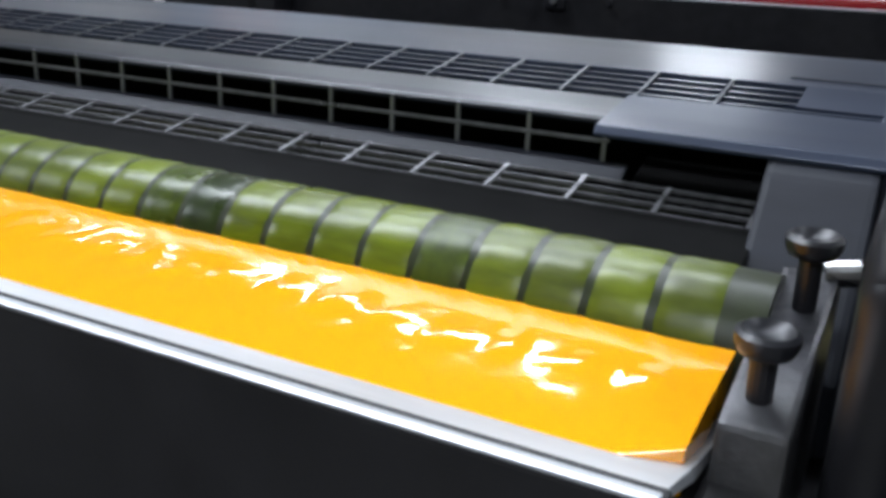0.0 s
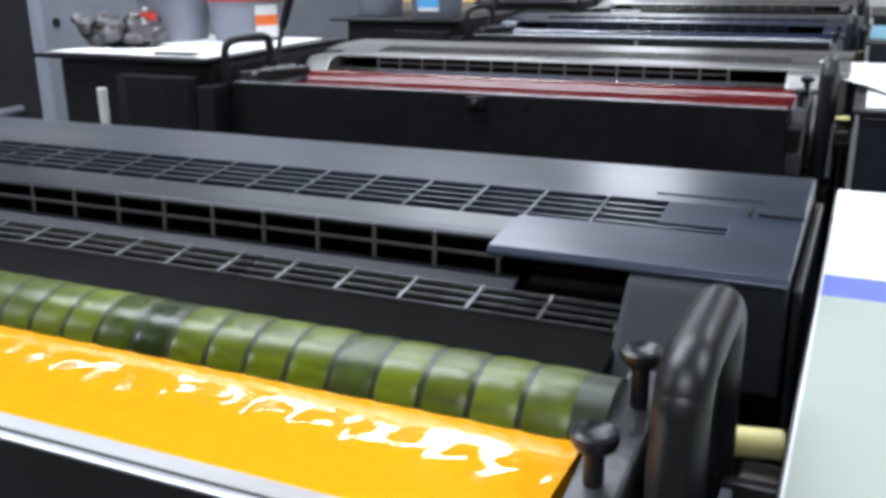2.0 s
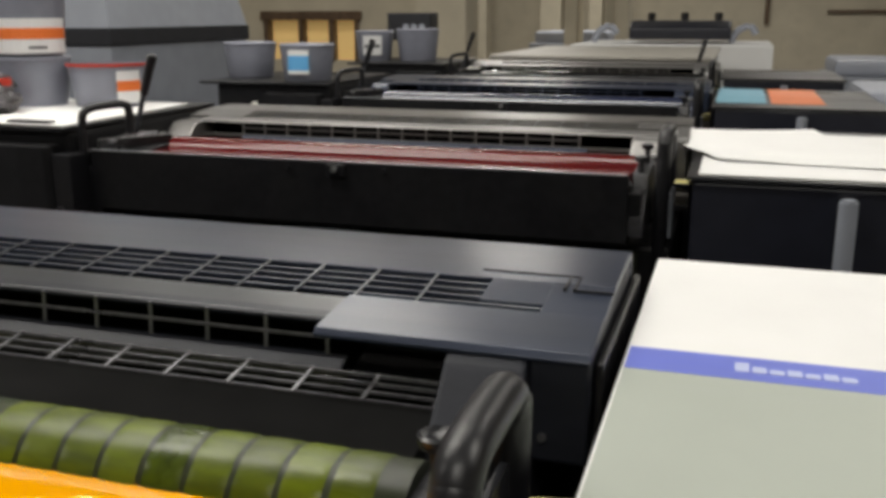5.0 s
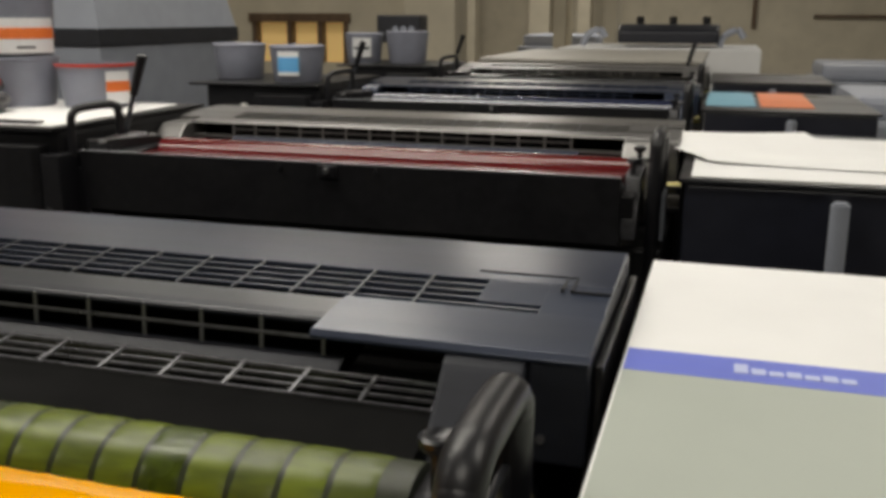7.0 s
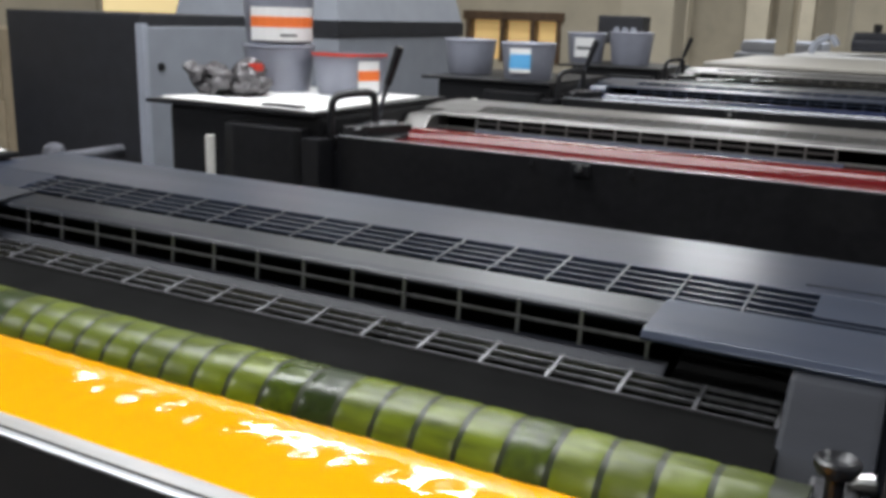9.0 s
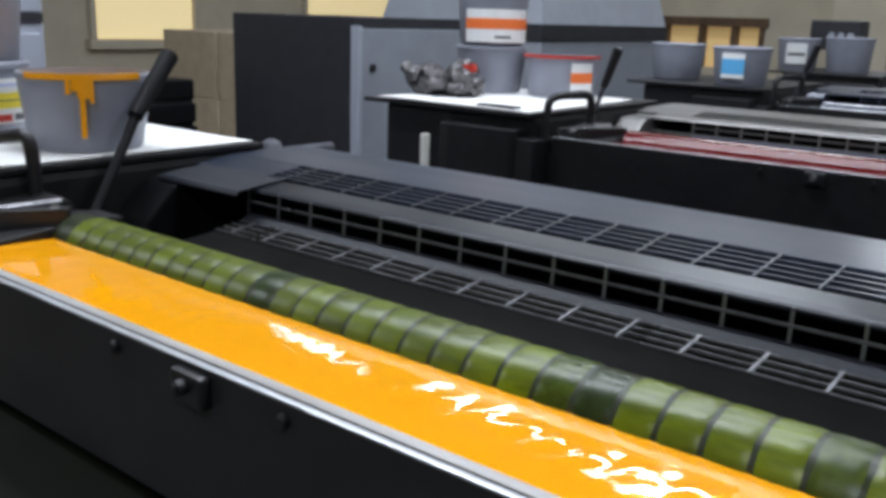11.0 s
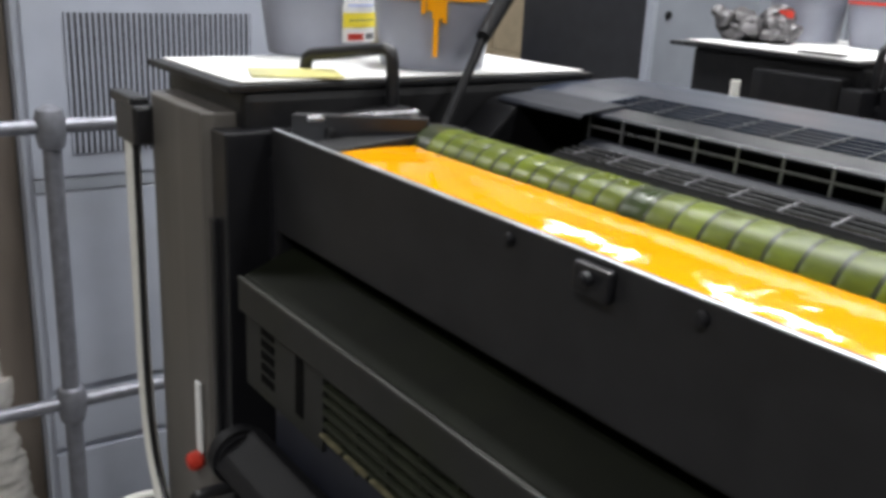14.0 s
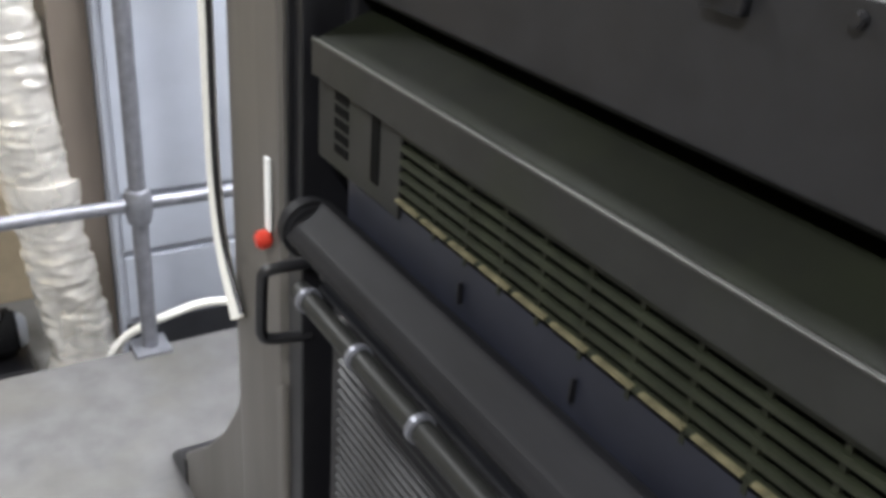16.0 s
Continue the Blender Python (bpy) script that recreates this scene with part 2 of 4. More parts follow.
INKS = [ink("yellow_ink", (0.93, 0.385, 0.0)), ink("magenta_red_ink", (0.1, 0.0035, 0.0045), 0.2, 0.2), ink("dark_blue_ink", (0.012, 0.018, 0.05), 0.2), ink("black_ink", (0.01, 0.01, 0.01)), ink("black_ink_far", (0.012, 0.012, 0.012))]


# ---------------------------------------------------------------- mesh helpers
def empty(name, x=0, y=0, z=0, rz=0):
    ob = new(name)
    ob.matrix_basis = pose(x, y, z, 0, 0, rz)
    return ob


def part(name, bm, material, parent=None, label="", smooth=False):
    me = bpy.data.meshes.new(name)
    bm.normal_update()
    if smooth:
        for f in bm.faces:
            f.smooth = True
        for e in bm.edges:
            if len(e.link_faces) == 2 and e.calc_face_angle(0) > 0.7:
                e.smooth = False
    bm.to_mesh(me)
    bm.free()
    me.materials.append(material)
    ob = new(name, me)
    if parent:
        ob.parent = parent
    if label:
        tagged(ob, label)
    return ob


def share(name, ob, parent, x=0, y=0, z=0, rx=0, ry=0, rz=0):
    o = new(name, ob.data)
    o.parent = parent
    o.matrix_basis = pose(x, y, z, rx, ry, rz)
    return o


def box(x0, x1, y0, y1, z0, z1, bevel=0.0, seg=2, bm=None):
    b = bmesh.new()
    bmesh.ops.create_cube(b, size=1)
    bmesh.ops.scale(b, vec=(x1 - x0, y1 - y0, z1 - z0), verts=b.verts)
    bmesh.ops.translate(b, vec=((x0 + x1) / 2, (y0 + y1) / 2, (z0 + z1) / 2), verts=b.verts)
    if bevel:
        bmesh.ops.bevel(b, geom=b.edges[:], offset=bevel, segments=seg, affect="EDGES", profile=0.6)
    return merge(bm, b)


def merge(bm, b):
    if bm is None:
        return b
    me = bpy.data.meshes.new("tmp")
    b.to_mesh(me)
    b.free()
    bm.from_mesh(me)
    bpy.data.meshes.remove(me)
    return bm


def prism(profile, x0, x1, bevel=0.0, bm=None, seg=2):
    """A closed outline of (y, z), drawn out along x."""
    b = bmesh.new()
    va = [b.verts.new((x0, y, z)) for y, z in profile]
    vb = [b.verts.new((x1, y, z)) for y, z in profile]
    n = len(profile)
    b.faces.new(va)
    b.faces.new(vb[::-1])
    for i in range(n):
        b.faces.new((va[i], vb[i], vb[(i + 1) % n], va[(i + 1) % n]))
    bmesh.ops.recalc_face_normals(b, faces=b.faces[:])
    if bevel:
        bmesh.ops.bevel(b, geom=b.edges[:], offset=bevel, segments=seg, affect="EDGES", profile=0.6)
    return merge(bm, b)


def sheet_profile(line, thick):
    """Outline of a bent sheet: a line of (y, z) given thickness downwards."""
    return list(line) + [(y, z - thick) for y, z in reversed(line)]


def rod(p0, p1, r, r1=None, seg=20, bm=None, caps=True, bevel=0.0):
    b = bmesh.new()
    d = Vector(p1) - Vector(p0)
    bmesh.ops.create_cone(b, cap_ends=caps, segments=seg, radius1=r, radius2=r if r1 is None else r1, depth=d.length)
    if bevel:
        bmesh.ops.bevel(b, geom=[e for e in b.edges if any(len(f.verts) > 4 for f in e.link_faces)], offset=bevel, segments=2, affect="EDGES")
    m = d.to_track_quat("Z", "Y").to_matrix().to_4x4()
    m.translation = (Vector(p0) + Vector(p1)) / 2
    bmesh.ops.transform(b, matrix=m, verts=b.verts)
    return merge(bm, b)


def sweep(points, r, seg=12, bm=None, sub=6, flat=1.0):
    """A round bar along a smooth line through the points."""
    pts = [Vector(p) for p in points]
    line = []
    for i in range(len(pts) - 1):
        a, b_, c, d = pts[max(i - 1, 0)], pts[i], pts[i + 1], pts[min(i + 2, len(pts) - 1)]
        for k in range(sub):
            t = k / sub
            line.append(0.5 * ((2 * b_) + (c - a) * t + (2 * a - 5 * b_ + 4 * c - d) * t * t + (3 * b_ - a - 3 * c + d) * t ** 3))
    line.append(pts[-1])
    b = bmesh.new()
    rings = []
    up = Vector((1, 0, 0))
    for i, p in enumerate(line):
        t = (line[min(i + 1, len(line) - 1)] - line[max(i - 1, 0)]).normalized()
        s = up - t * up.dot(t)
        if s.length < 0.1:
            s = Vector((0, 1, 0)) - t * t.y
        s.normalize()
        q = t.cross(s)
        rad = r[min(i, len(r) - 1)] if isinstance(r, list) else r
        rings.append([b.verts.new(p + s * math.cos(a) * rad * flat + q * math.sin(a) * rad) for a in (2 * math.pi * j / seg for j in range(seg))])
    for r0, r1 in zip(rings, rings[1:]):
        for j in range(seg):
            b.faces.new((r0[j], r0[(j + 1) % seg], r1[(j + 1) % seg], r1[j]))
    b.faces.new(rings[0][::-1])
    b.faces.new(rings[-1])
    bmesh.ops.recalc_face_normals(b, faces=b.faces[:])
    return merge(bm, b)


def lathe(profile, seg=40):
    """A turned body from (radius, z) points, round the z axis."""
    b = bmesh.new()
    rings = [[b.verts.new((r * math.cos(2 * math.pi * j / seg), r * math.sin(2 * math.pi * j / seg), z)) for j in range(seg)] for r, z in profile]
    for r0, r1 in zip(rings, rings[1:]):
        for j in range(seg):
            b.faces.new((r0[j], r0[(j + 1) % seg], r1[(j + 1) % seg], r1[j]))
    b.faces.new(rings[0][::-1])
    b.faces.new(rings[-1])
    bmesh.ops.recalc_face_normals(b, faces=b.faces[:])
    return b


# ---------------------------------------------------------------- hall
def hall():
    tagged(part("floor", box(-9, 6, -6, 14, -0.4, -0.25), HALLFLOOR), "dark grey hall floor", kind="structure")
    tagged(part("walkway", box(-2.42, -1.05, -6, 9, -0.25, 0.0, 0.012), CONCRETE), "grey concrete walkway beside the press", kind="structure")
    tagged(part("wall_far", box(-9.2, 6.2, 14, 14.2, -0.4, 4.2), WALL), "cream wall at the far end of the hall", kind="structure")
    tagged(part("wall_near", box(-9.2, 6.2, -6.2, -6, -0.4, 4.2), WALL), "cream wall behind", kind="structure")
    tagged(part("wall_west", box(-7.4, -7.2, -6, 14, -0.4, 4.2), WALL), "cream side wall", kind="structure")
    tagged(part("wall_east", box(6, 6.2, -6, 14, -0.4, 4.2), WALL), "cream side wall", kind="structure")
    tagged(part("ceiling", box(-9.2, 6.2, -6.2, 14.2, 4.2, 4.35), CEIL), "plain grey hall ceiling", kind="structure")
    for lx, ly, ll, lw, watts in LAMPS:
        lamp = tagged(empty("ceiling_lamp", lx, ly, 3.96), "long white fluorescent ceiling lamp", "lamp", "ceiling lamps")
        part("housing", box(-ll / 2 - 0.05, ll / 2 + 0.05, -lw / 2 - 0.04, lw / 2 + 0.04, 0, 0.06, 0.008), PALEPANEL, lamp)
        for hy in (-0.5, 0.5):
            part("hanger", rod((hy, 0, 0.06), (hy, 0, 0.24), 0.006, seg=6), GALV, lamp)


# ---------------------------------------------------------------- press units
ZONES = 31
DARK_BANDS = (10, 21)
DULL_BANDS = (5, 11)


def thumb_screw(parent, x, y, z, h):
    s = part("thumb_screw", rod((x, y, z - h), (x, y, z - 0.008), 0.0055, seg=14), SATIN, parent, "black thumb screw")
    b = lathe([(0.005, -0.010), (0.011, -0.007), (0.0128, -0.003), (0.0128, 0.001), (0.0105, 0.0025), (0.008, 0.0005), (0.005, -0.001)], 28)
    bmesh.ops.translate(b, vec=(x, y, z), verts=b.verts)
    part("screw_head", b, GUARD, s, smooth=True)
    return s


ROLLERS = []


def ink_band(x0, x1, r, seed):
    """One wiped band of ink round the roller: rounded at its edges, with low ridges along the roller."""
    b = bmesh.new()
    seg, n = 120, 8
    rows = []
    for i in range(n + 1):
        s = i / n
        row = []
        for j in range(seg):
            a = 2 * math.pi * j / seg
            c, d = math.cos(a), math.sin(a)
            x = x0 + 0.0022 + 0.0008 * noise.noise((c * 4, d * 4, seed * 3.1)) + (x1 - x0 - 0.0044) * s
            ridge = noise.noise((c * 7, d * 7, seed * 0.6 + s * 0.5))
            crease = max(0.0, noise.noise((c * 13, d * 13, seed * 1.7 + s * 0.4)) - 0.28)
            rad = r + 0.0004 + 0.00005 * ridge + 0.00012 * crease - 0.0006 * abs(2 * s - 1) ** 8
            row.append(b.verts.new((x, rad * c, rad * d)))
        rows.append(row)
    for q0, q1 in zip(rows, rows[1:]):
        for j in range(seg):
            b.faces.new((q0[j], q0[(j + 1) % seg], q1[(j + 1) % seg], q1[j]))
    for row in (rows[0], rows[-1]):
        ret = [b.verts.new((v.co.x, v.co.y * 0.97, v.co.z * 0.97)) for v in row]
        for j in range(seg):
            b.faces.new((row[j], row[(j + 1) % seg], ret[(j + 1) % seg], ret[j]))
    bmesh.ops.recalc_face_normals(b, faces=b.faces[:])
    return b


def press_unit(k):
    ox = 0.0
    # units 1 and 3 get the paler cover with the reflection painted in
    cover = COVER if k in (0, 2) else COVER_SHEEN
    label = ["black printing unit with an open duct of yellow ink", "black printing unit with an open duct of red ink", "black printing unit with dark blue ink", "black printing unit far down the press", "black printing unit at the far end"][k]
    u = tagged(empty("printing_unit", ox, PITCH * k, H), label, "printing press", "units of the press")
    # frame under the covers
    part("frame", box(-1.17, 0.075, -0.06, 0.52, -1.6, -0.13, 0.01), BLACK, u)
    # front panel of the ink duct
    part("front_panel", prism([(-0.14, 0.0165), (-0.128, 0.0165), (-0.1, -0.03), (-0.08, -0.118), (-0.13, -0.118), (-0.139, -0.11)], -1.155, 0.0, 0.002), PANEL if k == 0 else BLACK, u)
    lip = part("duct_blade", prism([(-0.1405, 0.0185), (-0.14, 0.0165), (-0.12, 0.007), (-0.08, -0.012), (-0.0, -0.035), (-0.0, -0.03), (-0.08, -0.004), (-0.119, 0.0115), (-0.1375, 0.0188)], -1.15, -0.002, 0.0008), STEEL, u, "bare steel blade with ink smears")
    # ink
    b = bmesh.new()
    nx, ny = (560, 44) if k == 0 else (160, 14)
    rise = random.Random(11)
    heaps = [(-0.031 - 0.0327 * i + rise.uniform(-0.003, 0.003), -0.041 + rise.uniform(-0.004, 0.004), rise.uniform(0.7, 1.25)) for i in range(31)]
    grid = []
    for i in range(nx + 1):
        x = -1.056 + 1.05 * i / nx
        row = []
        for j in range(ny + 1):
            y0 = -0.1 + 0.005 * max(0, 1 - (x + 1.056) / 0.05) + 0.003 * noise.noise((x * 9, 0, k)) + 0.0012 * noise.noise((x * 40, 3, k))
            y = y0 + (0.012 - y0) * j / ny
            if x > -0.03:
                y = max(y, y0 + 0.02 * (x + 0.03) / 0.03)
            s = j / ny
            z = 0.003 + (0.0016 if k == 0 else 0.003) * (1 - (2 * s - 1) ** 2) + 0.0003 * noise.noise((x * 14, y * 20, k))
            if k == 0:
                # a soft heap of ink in front of every zone, creased towards the blade, calm at the far end
                calm = min(1.0, max(0.08, (x + 0.6) / 0.35))
                for hx, hy, ha in heaps:
                    if abs(x - hx) < 0.04:
                        q = ((x - hx) / 0.0095) ** 2 + ((y - hy) / 0.0125) ** 2
                        z += 0.0014 * calm * ha * (math.exp(-q) - 0.3 * math.exp(-q / 3))
                z += 0.00035 * calm * noise.noise((x * 75, y * 75, 5)) * max(0.0, 1 - abs(y + 0.045) / 0.03)
                z += 0.0012 * max(0.0, (y - 0.004) / 0.008)
            row.append(b.verts.new((x, y, z)))
        grid.append(row)
    for i in range(nx):
        for j in range(ny):
            b.faces.new((grid[i][j], grid[i + 1][j], grid[i + 1][j + 1], grid[i][j + 1]))
    edge = [e for e in b.edges if e.is_boundary]
    ret = bmesh.ops.extrude_edge_only(b, edges=edge)
    bmesh.ops.translate(b, vec=(0, 0, -0.02), verts=[v for v in ret["geom"] if isinstance(v, bmesh.types.BMVert)])
    bmesh.ops.recalc_face_normals(b, faces=b.faces[:])
    part("ink", b, INKS[k], u, ["thick glossy yellow ink with ripples", "glossy red ink", "dark blue ink", "black ink", "black ink"][k], smooth=True)
    # fountain roller with the zones that the keys wipe
    ry, rz, rr = 0.0415, -0.012, 0.0395
    roller = part("fountain_roller", rod((-1.06, 0, 0), (0.004, 0, 0), rr - 0.0003, seg=64), ROLL if k == 0 else INKS[k], u, "fountain roller wiped into olive ink bands" if k == 0 else "fountain roller coated with ink", smooth=True)
    roller.matrix_basis = pose(0, ry, rz)
    ROLLERS.append((roller, ry, rz))
    if k == 0:
        w = 0.0327
        for i in range(1, ZONES + 1):
            x0 = -0.0145 - w * i
            if i in DARK_BANDS:
                part("dark_band", ink_band(x0, x0 + w, rr - 0.0002, i), BAND_DARK, roller, "dark bare band", smooth=True)
            elif i in DULL_BANDS:
                part("dull_band", ink_band(x0, x0 + w, rr, i), BAND_DULL, roller, "half-wiped dull green band", smooth=True)
            else:
                part("ink_band", ink_band(x0, x0 + w, rr, i), BAND, roller, smooth=True)
    # cheeks at both ends of the duct
    part("right_cheek", prism([(-0.13, -0.1), (-0.125, -0.06), (-0.098, -0.03), (-0.07, -0.026), (-0.062, 0.006), (-0.02, 0.012), (0.085, 0.018), (0.1, 0.006), (0.1, -0.1)], 0.0, 0.028, 0.003), CAST, u, "inky cast end plate")
    part("left_cheek", prism([(-0.128, -0.1), (-0.128, -0.012), (-0.1, 0.006), (0.06, 0.02), (0.1, 0.016), (0.1, -0.1)], -1.115, -1.058, 0.003), BLACK, u)
    for sx, sy, sz, sh in ((0.0165, 0.041, 0.05, 0.045), (0.012, -0.041, 0.037, 0.04)):
        thumb_screw(u, sx, sy, sz, sh)
    part("stop_block", box(-0.002, 0.024, -0.125, -0.06, -0.08, -0.018, 0.004), BLACK, u)
    if k:
        part("oil_cup", rod((0.014, -0.03, -0.085), (0.014, -0.03, -0.045), 0.013, seg=18, bevel=0.003), PALEPANEL, u, "small pale oil cup", smooth=True)
        part("cup_neck", rod((0.014, -0.03, -0.045), (0.014, -0.03, 0.0), 0.005, seg=12), CHROME, u)
    part("cheek_pin", rod((0.02, 0.082, 0.018), (0.036, 0.086, 0.02), 0.007, seg=12), CHROME, u)
    # arched arm at the right end
    part("lift_arm", sweep([(0.05, -0.052, -0.42), (0.053, -0.052, -0.1), (0.055, -0.051, 0.045), (0.055, -0.048, 0.068), (0.0555, -0.038, 0.079), (0.056, -0.02, 0.0825), (0.0565, 0.03, 0.0825), (0.0565, 0.05, 0.079), (0.0565, 0.06, 0.066), (0.0565, 0.062, 0.04), (0.0565, 0.062, -0.3)], 0.0135, 20, sub=8, flat=1.05), SATIN, u, "arched black arm", smooth=True)
    part("arm_web", box(0.0535, 0.0595, -0.045, 0.06, -0.42, 0.035, 0.002), GUARD, u)
    part("idler", rod((0.05, 0.13, -0.045), (0.096, 0.13, -0.04), 0.0105, seg=20, bevel=0.002), BRASS, u, "yellowed plastic idler", smooth=True)
    part("idler_block", box(0.07, 0.096, 0.11, 0.135, -0.085, -0.058, 0.003), POST, u)
    br = part("side_bracket", box(0.066, 0.1, 0.045, 0.056, -0.036, -0.026, 0.002), GUARD, u)
    part("bracket_leg", box(0.066, 0.073, -0.03, 0.056, -0.12, -0.03, 0.002), GREYPANEL, br)
    part("bracket_rung", box(0.073, 0.1, 0.03, 0.04, -0.075, -0.065, 0.002), GUARD, br)
    # guard cover over the rollers
    xl, xr = -1.185, 0.083
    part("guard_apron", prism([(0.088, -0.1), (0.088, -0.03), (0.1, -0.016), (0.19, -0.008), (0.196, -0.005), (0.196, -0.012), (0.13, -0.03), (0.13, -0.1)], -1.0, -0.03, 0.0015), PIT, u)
    guard = part("roller_guard", prism(sheet_profile([(0.2525, 0.0392), (0.2555, 0.0418), (0.266, 0.0437), (0.3, 0.047)], 0.003), -1.12, xr, 0.0009), RIDGE if k == 0 else cover, u, "dark grey guard with slotted grilles", smooth=False)
    part("top_plate", prism([(0.3735, 0.055), (0.44, 0.0565), (0.505, 0.0575), (0.512, 0.05), (0.512, -0.1), (0.5, -0.1), (0.5, 0.05), (0.3735, 0.05)], xl, xr, 0.0012), cover, u, "blue-grey painted top plate")
    part("plate_end", prism(sheet_profile([(0.3015, 0.0472), (0.3725, 0.055)], 0.005), 0.025, xr, 0.001), cover, u)
    part("plate_end", prism(sheet_profile([(0.3015, 0.0472), (0.3725, 0.055)], 0.005), xl, -1.03, 0.001), cover, u)
    n_cross = 15
    # top grille: long slots between cross bars
    first = None
    for i in range(4):
        s = (i + 1) / 5
        y, z = 0.3005 + 0.0725 * s, 0.0448 + 0.0083 * s
        if first is None:
            first = part("bar", box(-1.03, 0.025, -0.0024, 0.0024, -0.0015, 0.0015), cover, guard)
            first.matrix_basis = pose(0, y, z)
        else:
            share("bar", first, guard, 0, y, z)
    first = None
    for i in range(16):
        x = -0.997 + 0.0605 * i
        if first is None:
            first = part("cross_bar", box(-0.0013, 0.0013, -0.036, 0.036, -0.0012, 0.0012), BAR_DULL, guard)
            first.matrix_basis = pose(x, 0.337, 0.0505, 6.3)
        else:
            share("cross_bar", first, guard, x, 0.337, 0.0505, 6.3)
    part("grille_blank", prism(sheet_profile([(0.3215, 0.0494), (0.3725, 0.0552)], 0.003), -0.034, 0.0255), cover, u)
    part("seam", box(-0.05, 0.046, 0.397, 0.3985, 0.0545, 0.0565), DARK, u)
    for hx in (0.037, 0.046):
        part("hinge_slot", box(hx, hx + 0.002, 0.355, 0.398, 0.0535, 0.0565), DARK, u)
    part("seam", box(0.048, 0.083, 0.3555, 0.3568, 0.052, 0.0555), DARK, u)
    # near-black block, painting in the shade below the top plate
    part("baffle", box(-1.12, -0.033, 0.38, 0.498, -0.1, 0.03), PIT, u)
    # steep middle grille
    first = None
    half, rib = (0.0015, 0.0012) if k == 0 else (0.0026, 0.0016)
    for i in range(n_cross + 1):
        x = -1.001 + 0.0605 * i
        if x > -0.15:
            continue
        if first is None:
            first = part("cross_bar", box(-half, half, -0.001, 0.001, -0.0155, 0.0155), BAR if k == 0 else cover, guard)
            first.matrix_basis = pose(x, 0.2525, 0.024, -4)
        else:
            share("cross_bar", first, guard, x, 0.2525, 0.024, -4)
    first = part("bar", box(-1.0, -0.15, -0.0013, 0.0013, -rib, rib), BAR if k == 0 else cover, guard)
    first.matrix_basis = pose(0, 0.2512, 0.0245)
    if k:
        part("grille_rim", box(-1.12, -0.03, 0.2495, 0.252, 0.003, 0.0105, 0.0008), cover, guard)
    # shelf and front grille
    part("guard_shelf", prism(sheet_profile([(0.236, 0.0005), (0.2535, 0.0092)], 0.003), -1.0, -0.135, 0.001), SHEET if k == 0 else COVER, u)
    first = None
    for i in range(4):
        s = i / 3
        y, z = 0.198 + 0.038 * s, -0.0065 + 0.006 * s
        if first is None:
            first = part("bar", box(-1.0, -0.04, -0.0012, 0.0012, -0.0012, 0.0012), BAR, guard)
            first.matrix_basis = pose(0, y, z)
        else:
            share("bar", first, guard, 0, y, z)
    first = None
    for i in range(n_cross + 1):
        x = -0.97 + 0.0622 * i
        if first is None:
            first = part("cross_bar", box(-0.0017, 0.0017, -0.021, 0.021, -0.0012, 0.0012), BAR, guard)
            first.matrix_basis = pose(x, 0.2165, -0.0025, 8)
        else:
            share("cross_bar", first, guard, x, 0.2165, -0.0025, 8)
    # end blocks of the guard
    for x0, x1 in ((-0.034, 0.034), (-1.185, -1.115)):
        part("guard_end", prism([(0.13, -0.12), (0.132, -0.07), (0.168, -0.012), (0.212, 0.03), (0.226, 0.0385), (0.25, 0.0395), (0.286, 0.04), (0.36, 0.045), (0.498, 0.045), (0.498, -0.12)], x0, x1, 0.005), (SHEET if x0 > -0.5 else MATTE) if k == 0 else cover, u)
    part("end_box", prism([(0.224, -0.052), (0.222, 0.036), (0.226, 0.04), (0.286, 0.04), (0.36, 0.045), (0.498, 0.045), (0.498, -0.052)], 0.0345, 0.0825, 0.003), SHEET if k == 0 else cover, u, "dark grey end box of the guard")
    part("box_screw", rod((0.046, 0.2245, -0.03), (0.046, 0.219, -0.03), 0.0035, seg=10), BAR, u)
    for x0, x1 in ((-0.152, 0.083), (-1.16, -0.985)):
        if k == 0:
            part("flap", prism(sheet_profile([(0.219, 0.0385), (0.2235, 0.0435), (0.252, 0.0463), (0.299, 0.0502)], 0.0028), x0, x1, 0.0008), cover if x0 > -0.5 else SHEET, u, "bent grey sheet flap")
    # plates whose near-black colour holds the shade of the openings
    part("inner_plate", prism(sheet_profile([(0.238, -0.012), (0.262, -0.006), (0.3, 0.004)], 0.003), -0.134, -0.036, 0.0008), PIT, u, "plate inside the opening, near-black with painted-in shade")
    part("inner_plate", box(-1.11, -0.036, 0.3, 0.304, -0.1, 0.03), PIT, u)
    # rollers under the grilles, and a tray coloured near-black for the shade there
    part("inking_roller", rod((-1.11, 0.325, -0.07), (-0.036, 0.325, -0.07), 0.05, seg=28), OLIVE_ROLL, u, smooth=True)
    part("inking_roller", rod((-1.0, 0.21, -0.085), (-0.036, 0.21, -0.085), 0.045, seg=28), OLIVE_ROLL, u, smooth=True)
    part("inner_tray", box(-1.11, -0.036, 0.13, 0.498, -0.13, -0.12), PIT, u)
    part("side_cheek", box(0.0845, 0.0915, 0.24, 0.52, -0.3, 0.03, 0.002), SATIN, u)
    # latch under the lip
    lt = part("latch", box(-0.594, -0.554, -0.15, -0.1385, -0.013, 0.013, 0.004), SATIN, u)
    part("latch_knob", rod((-0.574, -0.149, 0.003), (-0.574, -0.16, 0.003), 0.006, seg=14, bevel=0.002), CHROME if k else SATIN, lt)
    for bx in (-0.474, -0.68):
        part("panel_bolt", rod((bx, -0.1385, 0.004), (bx, -0.146, 0.004), 0.006, seg=12, bevel=0.0015), SATIN, u)
